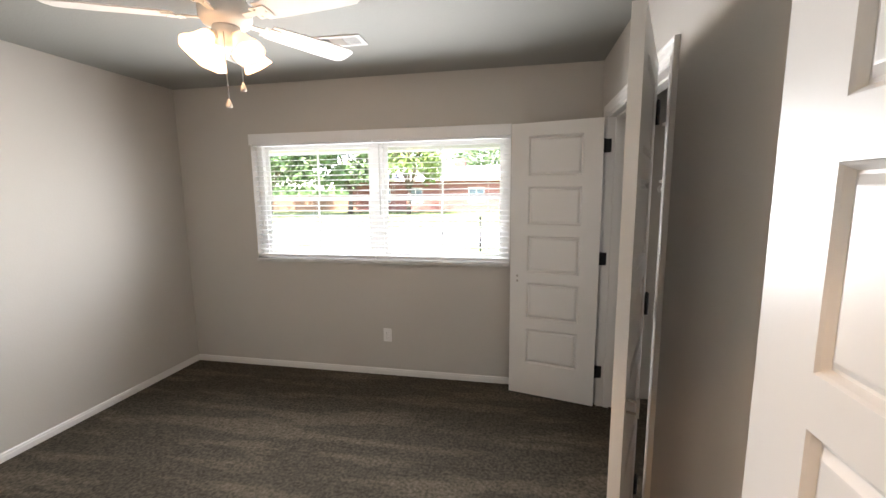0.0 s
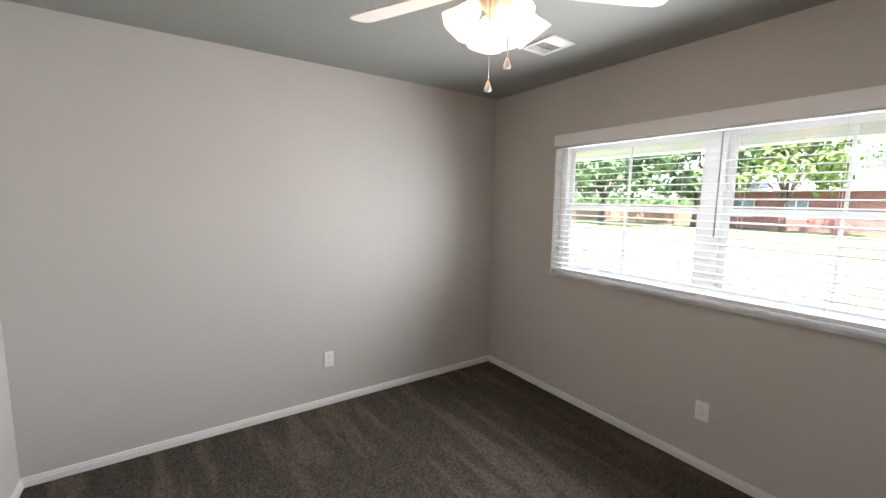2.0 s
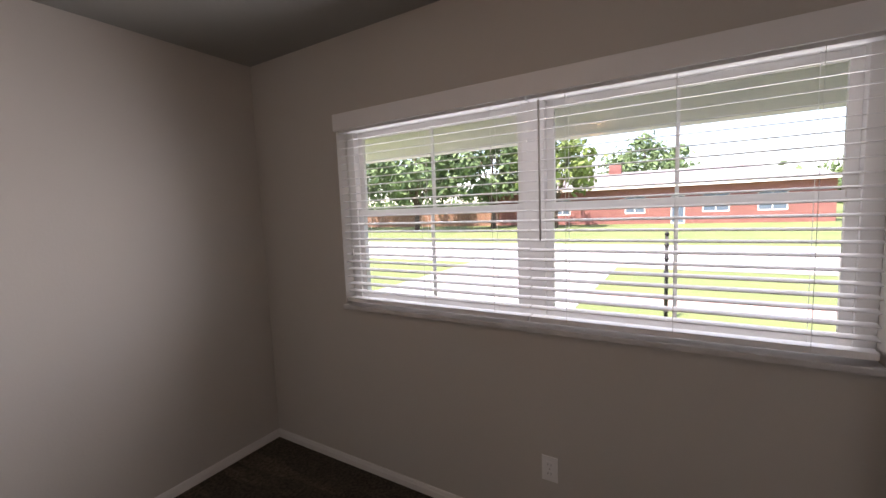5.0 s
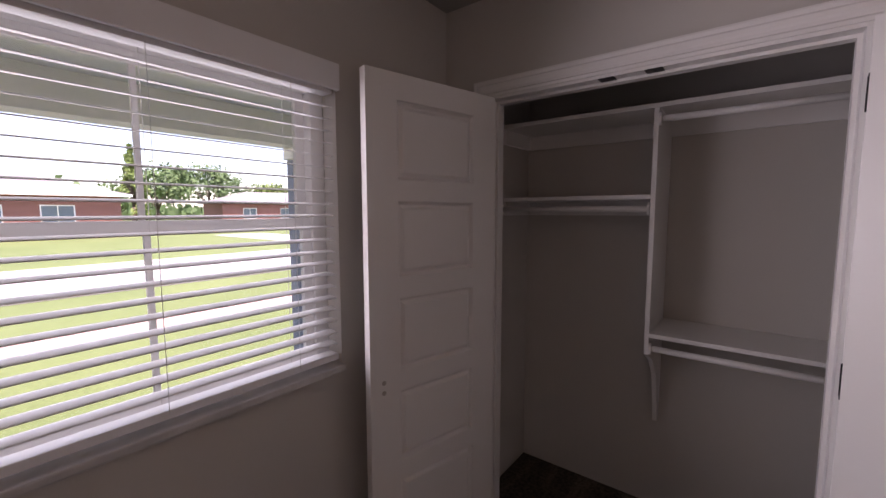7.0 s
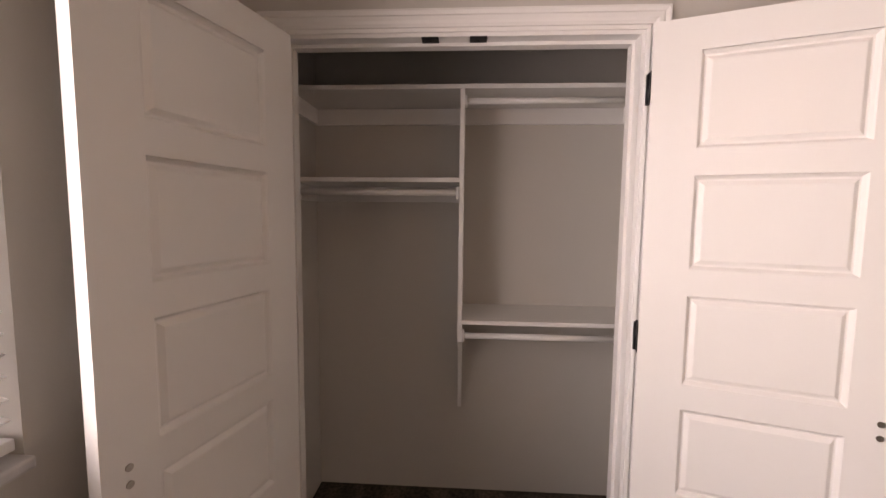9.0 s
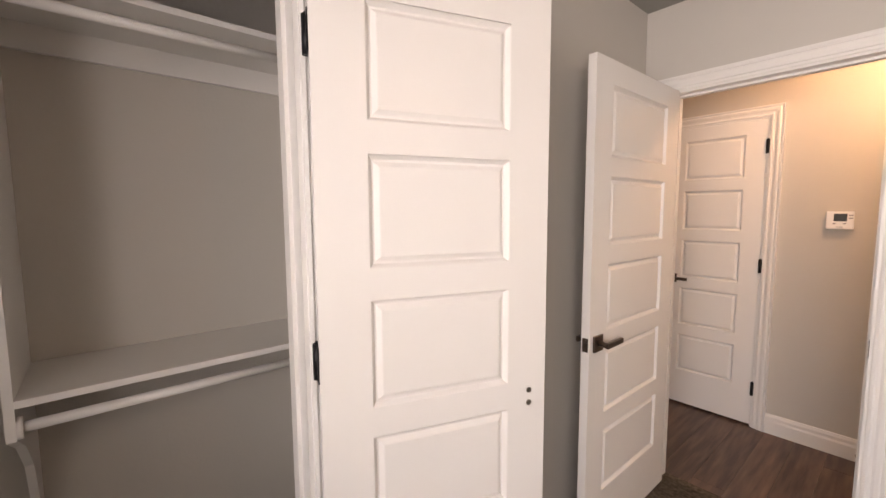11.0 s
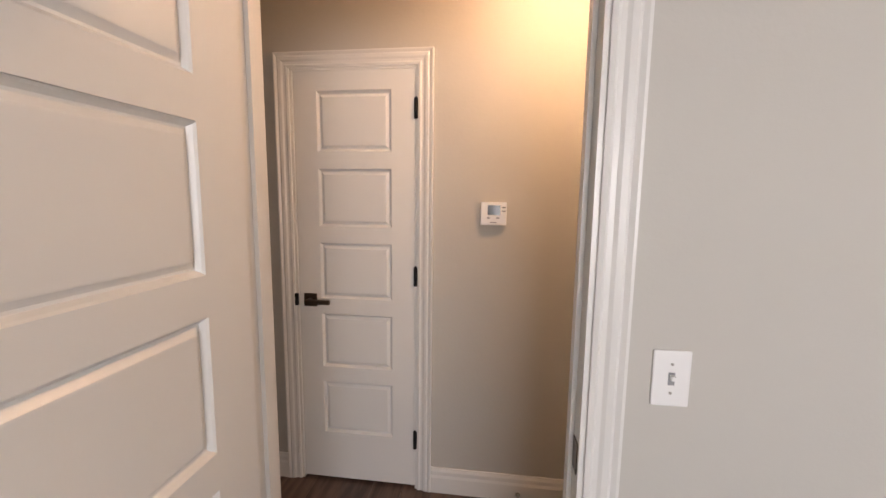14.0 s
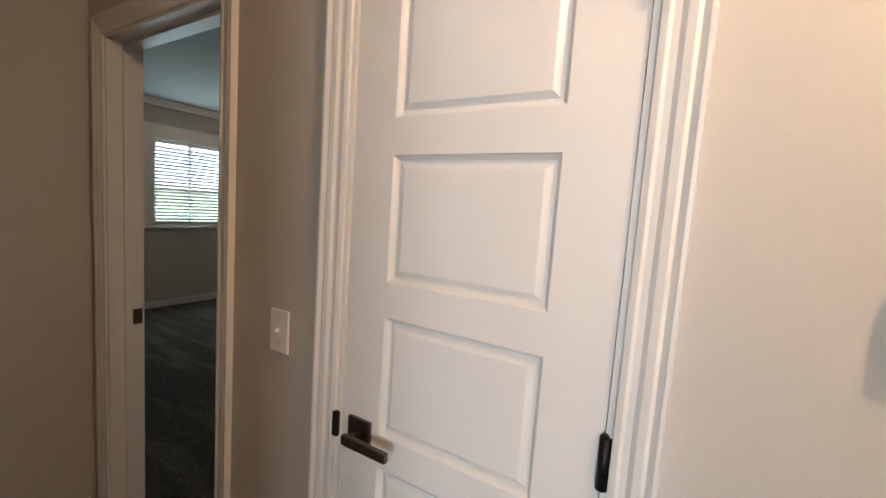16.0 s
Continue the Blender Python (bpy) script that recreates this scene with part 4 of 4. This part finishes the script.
def ranch_house(x, y, w, d, rz, label, windows, wall_h=3.05, rise=1.75, chimney=True, ground_z=GZ):
    """A low brick house with a hipped roof; its front is at -y."""
    h = thing("ranch_house", pose(x, y, ground_z, 0, 0, rz), label, "house")
    xs = sorted({-w / 2, w / 2, *[c - a / 2 for c, a, _, _ in windows], *[c + a / 2 for c, a, _, _ in windows]})
    bm = bmesh.new()
    for u0, u1 in zip(xs, xs[1:]):
        hit = [o for o in windows if o[0] - o[1] / 2 < (u0 + u1) / 2 < o[0] + o[1] / 2]
        if hit:
            _, _, z0, z1 = hit[0]
            if z0 > 0.01:
                box(bm, u0, -d / 2, 0, u1, -d / 2 + 0.25, z0)
            box(bm, u0, -d / 2, z1, u1, -d / 2 + 0.25, wall_h)
        else:
            box(bm, u0, -d / 2, 0, u1, -d / 2 + 0.25, wall_h)
    box(bm, -w / 2, -d / 2 + 0.25, 0, -w / 2 + 0.25, d / 2, wall_h)
    box(bm, w / 2 - 0.25, -d / 2 + 0.25, 0, w / 2, d / 2, wall_h)
    box(bm, -w / 2 + 0.25, d / 2 - 0.25, 0, w / 2 - 0.25, d / 2, wall_h)
    part("wall", bm, BRICK, h, "red brick wall")
    e, rl = 0.6, w / 2 - d / 2
    bm = bmesh.new()
    lo = [bm.verts.new(p) for p in ((-w / 2 - e, -d / 2 - e, wall_h), (w / 2 + e, -d / 2 - e, wall_h), (w / 2 + e, d / 2 + e, wall_h), (-w / 2 - e, d / 2 + e, wall_h))]
    up = [bm.verts.new((v.co.x, v.co.y, wall_h + 0.16)) for v in lo]
    ra, rb = bm.verts.new((-rl, 0, wall_h + rise)), bm.verts.new((rl, 0, wall_h + rise))
    bm.faces.new(lo[::-1])
    for i in range(4):
        bm.faces.new((lo[i], lo[(i + 1) % 4], up[(i + 1) % 4], up[i]))
    bm.faces.new((up[0], up[1], rb, ra))
    bm.faces.new((up[1], up[2], rb))
    bm.faces.new((up[2], up[3], ra, rb))
    bm.faces.new((up[3], up[0], ra))
    rf = part("roof", bm, ROOF, h, "grey shingle hip roof")
    part("fascia", boxes((-w / 2 - e, -d / 2 - e - 0.03, wall_h - 0.02, w / 2 + e, -d / 2 - e - 0.002, wall_h + 0.17)), SOFFIT, rf)
    if chimney:
        part("chimney", boxes((-2.6, -0.5, wall_h + 0.9, -1.5, 0.4, wall_h + rise + 0.75), bevel=0.03), BRICK, rf, "red brick chimney")
    for c, a, z0, z1 in windows:
        wi = part("window" if z0 > 0.01 else "door", boxes((c - a / 2, -d / 2 + 0.06, z0, c - a / 2 + 0.08, -d / 2 + 0.14, z1), (c + a / 2 - 0.08, -d / 2 + 0.06, z0, c + a / 2, -d / 2 + 0.14, z1), (c - a / 2 + 0.08, -d / 2 + 0.06, z0, c + a / 2 - 0.08, -d / 2 + 0.14, z0 + 0.08), (c - a / 2 + 0.08, -d / 2 + 0.06, z1 - 0.08, c + a / 2 - 0.08, -d / 2 + 0.14, z1), (c - 0.03, -d / 2 + 0.06, z0 + 0.08, c + 0.03, -d / 2 + 0.14, z1 - 0.08)), VINYL, h)
        part("pane", boxes((c - a / 2 + 0.08, -d / 2 + 0.1, z0 + 0.08, c - 0.03, -d / 2 + 0.11, z1 - 0.08), (c + 0.03, -d / 2 + 0.1, z0 + 0.08, c + a / 2 - 0.08, -d / 2 + 0.11, z1 - 0.08)), FARGLASS, wi)
    return h


ranch_house(-3.2, 46, 26, 10, 0, "low red brick ranch house with grey hip roof", [(-9.5, 1.8, 0.9, 2.4), (-6.0, 1.5, 0.9, 2.4), (0.2, 1.6, 0.9, 2.4), (3.4, 1.0, 0.0, 2.3), (6.0, 1.8, 0.9, 2.4), (9.5, 1.8, 0.9, 2.4)])
ranch_house(34, 62, 17, 9, -8, "far brick house with pale grey roof", [(-5, 1.8, 0.9, 2.4), (0, 1.6, 0.9, 2.4), (5, 3.0, 0.3, 2.4)], chimney=False)
ranch_house(62, 60, 16, 9, -20, "far low house among trees", [(-4, 1.8, 0.9, 2.4), (3, 3.0, 0.3, 2.4)], chimney=False)
ranch_house(88, 52, 16, 9, -40, "distant low house with brown roof", [(-4, 1.8, 0.9, 2.4), (3, 3.0, 0.3, 2.4)], chimney=False)

fence = thing("board_fence", pose(-38, 41, GZ), "weathered brown board fence beside the house", "fence")
bmx = boxes((0, 0, 0, 0.27, 0.025, 1.75))
board = mesh_of(bmx, FENCEW, "board")
for i in range(80):
    part("board", board, FENCEW, fence).location = (i * 0.28, 0.01 * math.sin(i * 3.1), 0)
for z in (0.35, 1.4):
    part("rail", boxes((0, 0.03, z, 22.4, 0.08, z + 0.09)), FENCEW, fence)


def tree(x, y, h, spread, mat, seed, label, trunk_h=0.28, count=2600, leaf=0.34, conic=False):
    rnd = random.Random(seed)
    tr = thing("tree", pose(x, y, GZ), label, "tree")
    bm = tube(bmesh.new(), (0, 0, 0), (0.1, 0, h * trunk_h), 0.045 * h * 0.6, 0.03 * h * 0.6, n=10)
    tips = []
    for k in range(9):
        a, t = k * 2.4 + rnd.random(), rnd.uniform(0.5, 1.0)
        s = Vector((0.1, 0, h * trunk_h * (0.8 + 0.2 * t)))
        e = Vector((math.cos(a) * spread * 0.6 * t, math.sin(a) * spread * 0.6 * t, h * rnd.uniform(0.5, 0.85)))
        tube(bm, s, e, 0.016 * h * 0.6, 0.005 * h * 0.6, n=6)
        tips.append(e)
    tube(bm, (0.1, 0, h * trunk_h), (0, 0.1, h * 0.85), 0.03 * h * 0.6, 0.006 * h * 0.6, n=8)
    part("trunk", bm, BARK, tr, "brown tapered trunk and limbs")
    clumps = []
    for k in range(46):
        if conic:
            f = rnd.random() ** 0.8
            r = spread * (1 - f) * rnd.uniform(0.4, 1.0)
            a = rnd.uniform(0, 6.283)
            clumps.append((Vector((r * math.cos(a), r * math.sin(a), h * (0.12 + 0.88 * f))), spread * 0.26 * (1.15 - f)))
        else:
            a, el = rnd.uniform(0, 6.283), math.asin(rnd.uniform(-0.95 if trunk_h < 0.25 else -0.45, 1))
            r = rnd.uniform(0.45, 1.0)
            clumps.append((Vector((spread * r * math.cos(a) * math.cos(el), spread * r * math.sin(a) * math.cos(el), h * 0.6 + h * 0.36 * r * math.sin(el))), spread * rnd.uniform(0.16, 0.34)))
    vs, fs = [], []
    for i in range(count):
        c, r = clumps[i % len(clumps)]
        d = Vector((rnd.gauss(0, 1), rnd.gauss(0, 1), rnd.gauss(0, 0.75)))
        d = d.normalized() * r * rnd.uniform(0.5, 1.08)
        p = c + d
        n = (d.normalized() + Vector((rnd.uniform(-0.7, 0.7), rnd.uniform(-0.7, 0.7), rnd.uniform(-0.2, 0.9)))).normalized()
        u = n.orthogonal().normalized()
        u.rotate(Matrix.Rotation(rnd.uniform(0, 6.28), 3, n))
        v = n.cross(u)
        s = leaf * rnd.uniform(0.5, 1.2)
        b = len(vs)
        vs += [p - u * s, p - v * s * 0.45 + n * s * 0.1, p + u * s, p + v * s * 0.45 + n * s * 0.1]
        fs.append((b, b + 1, b + 2, b + 3))
    me = bpy.data.meshes.new("crown")
    me.from_pydata([tuple(v) for v in vs], [], fs)
    me.materials.append(mat)
    part("crown", me, mat, tr, "crown of many small leaves")
    return tr


tree(-21, 34, 10.2, 5.2, LEAF, 1, "broad dark green shade tree", trunk_h=0.2, count=4600)
tree(-14.5, 37, 9.6, 4.8, LEAF, 2, "broad green shade tree by the fence", trunk_h=0.2, count=4600)
tree(-8.5, 36, 7.6, 3.2, LEAF2, 3, "young yellow green tree before the house", count=1800)
tree(-30, 36, 10.5, 5.4, LEAF, 4, "broad green shade tree", trunk_h=0.2, count=4200)
tree(-3.5, 56, 9.5, 5.0, LEAF, 5, "green tree behind the brick house")
tree(13.5, 52, 8.5, 1.9, LEAF2, 6, "slender conifer beside the brick house", conic=True, count=1600)
tree(18, 60, 8.0, 4.5, LEAF, 7, "dark green tree behind the houses")
tree(28, 70, 9.5, 4.6, LEAF, 8, "tall green tree farther down the street")
tree(40, 74, 8.0, 5.0, LEAF2, 9, "pale green tree farther down the street")
tree(49, 58, 9.0, 4.4, LEAF, 10, "rounded green tree by a far house", conic=True)
tree(57, 78, 9.0, 6.0, LEAF2, 11, "pale green far tree")
tree(74, 66, 9.5, 5.2, LEAF, 12, "green leafy tree far down the street")
tree(100, 60, 9.0, 5.5, LEAF, 13, "green leafy tree far down the street")
tree(-46, 40, 10, 5.5, LEAF, 14, "broad green shade tree")
rnd = random.Random(77)
vs, fs = [], []
for i in range(9000):
    x = rnd.uniform(-220, 260)
    z = GZ + abs(rnd.gauss(0, 1)) * 2.0 * (0.7 + 0.5 * math.sin(x * 0.09) * math.sin(x * 0.023 + 1)) + rnd.uniform(0, 1.6)
    p = Vector((x, 118 + rnd.uniform(-6, 6), z))
    u = Vector((rnd.uniform(-1, 1), rnd.uniform(-0.4, 0.4), rnd.uniform(-1, 1))).normalized()
    v = u.cross(Vector((0, 1, 0.2))).normalized()
    s, b = rnd.uniform(0.6, 1.3), len(vs)
    vs += [p - u * s, p - v * s * 0.6, p + u * s, p + v * s * 0.6]
    fs.append((b, b + 1, b + 2, b + 3))
me = bpy.data.meshes.new("far_woods")
me.from_pydata([tuple(v) for v in vs], [], fs)
me.materials.append(LEAF)
tagged(new("far_woods", me), "distant line of green trees", "trees", kind="stuff")

# ---- floor pieces ----


def planks(floor_name, x0, y0, x1, y1, w, length, mat, along, seed):
    parent, rnd = bpy.data.objects[floor_name], random.Random(seed)
    lo_u, hi_u, lo_v, hi_v = (x0, x1, y0, y1) if along == "x" else (y0, y1, x0, x1)
    cache = {}
    v = lo_v
    while v < hi_v - 0.02:
        v1 = min(v + w, hi_v)
        u = lo_u
        first = rnd.uniform(0.3, 1.0) * length
        while u < hi_u - 0.01:
            u1 = min(u + (first or length), hi_u)
            first = 0
            key = (round(u1 - u, 3), round(v1 - v, 3))
            if key not in cache:
                a, b = (u1 - u - 0.0012, v1 - v - 0.0012)
                cache[key] = mesh_of(boxes((0, 0, -0.006, a, b, 0.0) if along == "x" else (0, 0, -0.006, b, a, 0.0), bevel=0.0007), mat, "plank")
            ob = part("plank" if mat is PLANK else "tile", cache[key], mat, parent)
            ob.location = (u, v, 0.0005) if along == "x" else (v, u, 0.0005)
            u = u1
        v = v1


planks("hall_floor", HWEST, BY - 0.04, HE, SB + 0.03, 0.152, 1.22, PLANK, "y", 5)
planks("bath_floor", HWEST, -3.7, 1.7, BY - 0.05, 0.155, 0.9, BATHTILE, "x", 6)
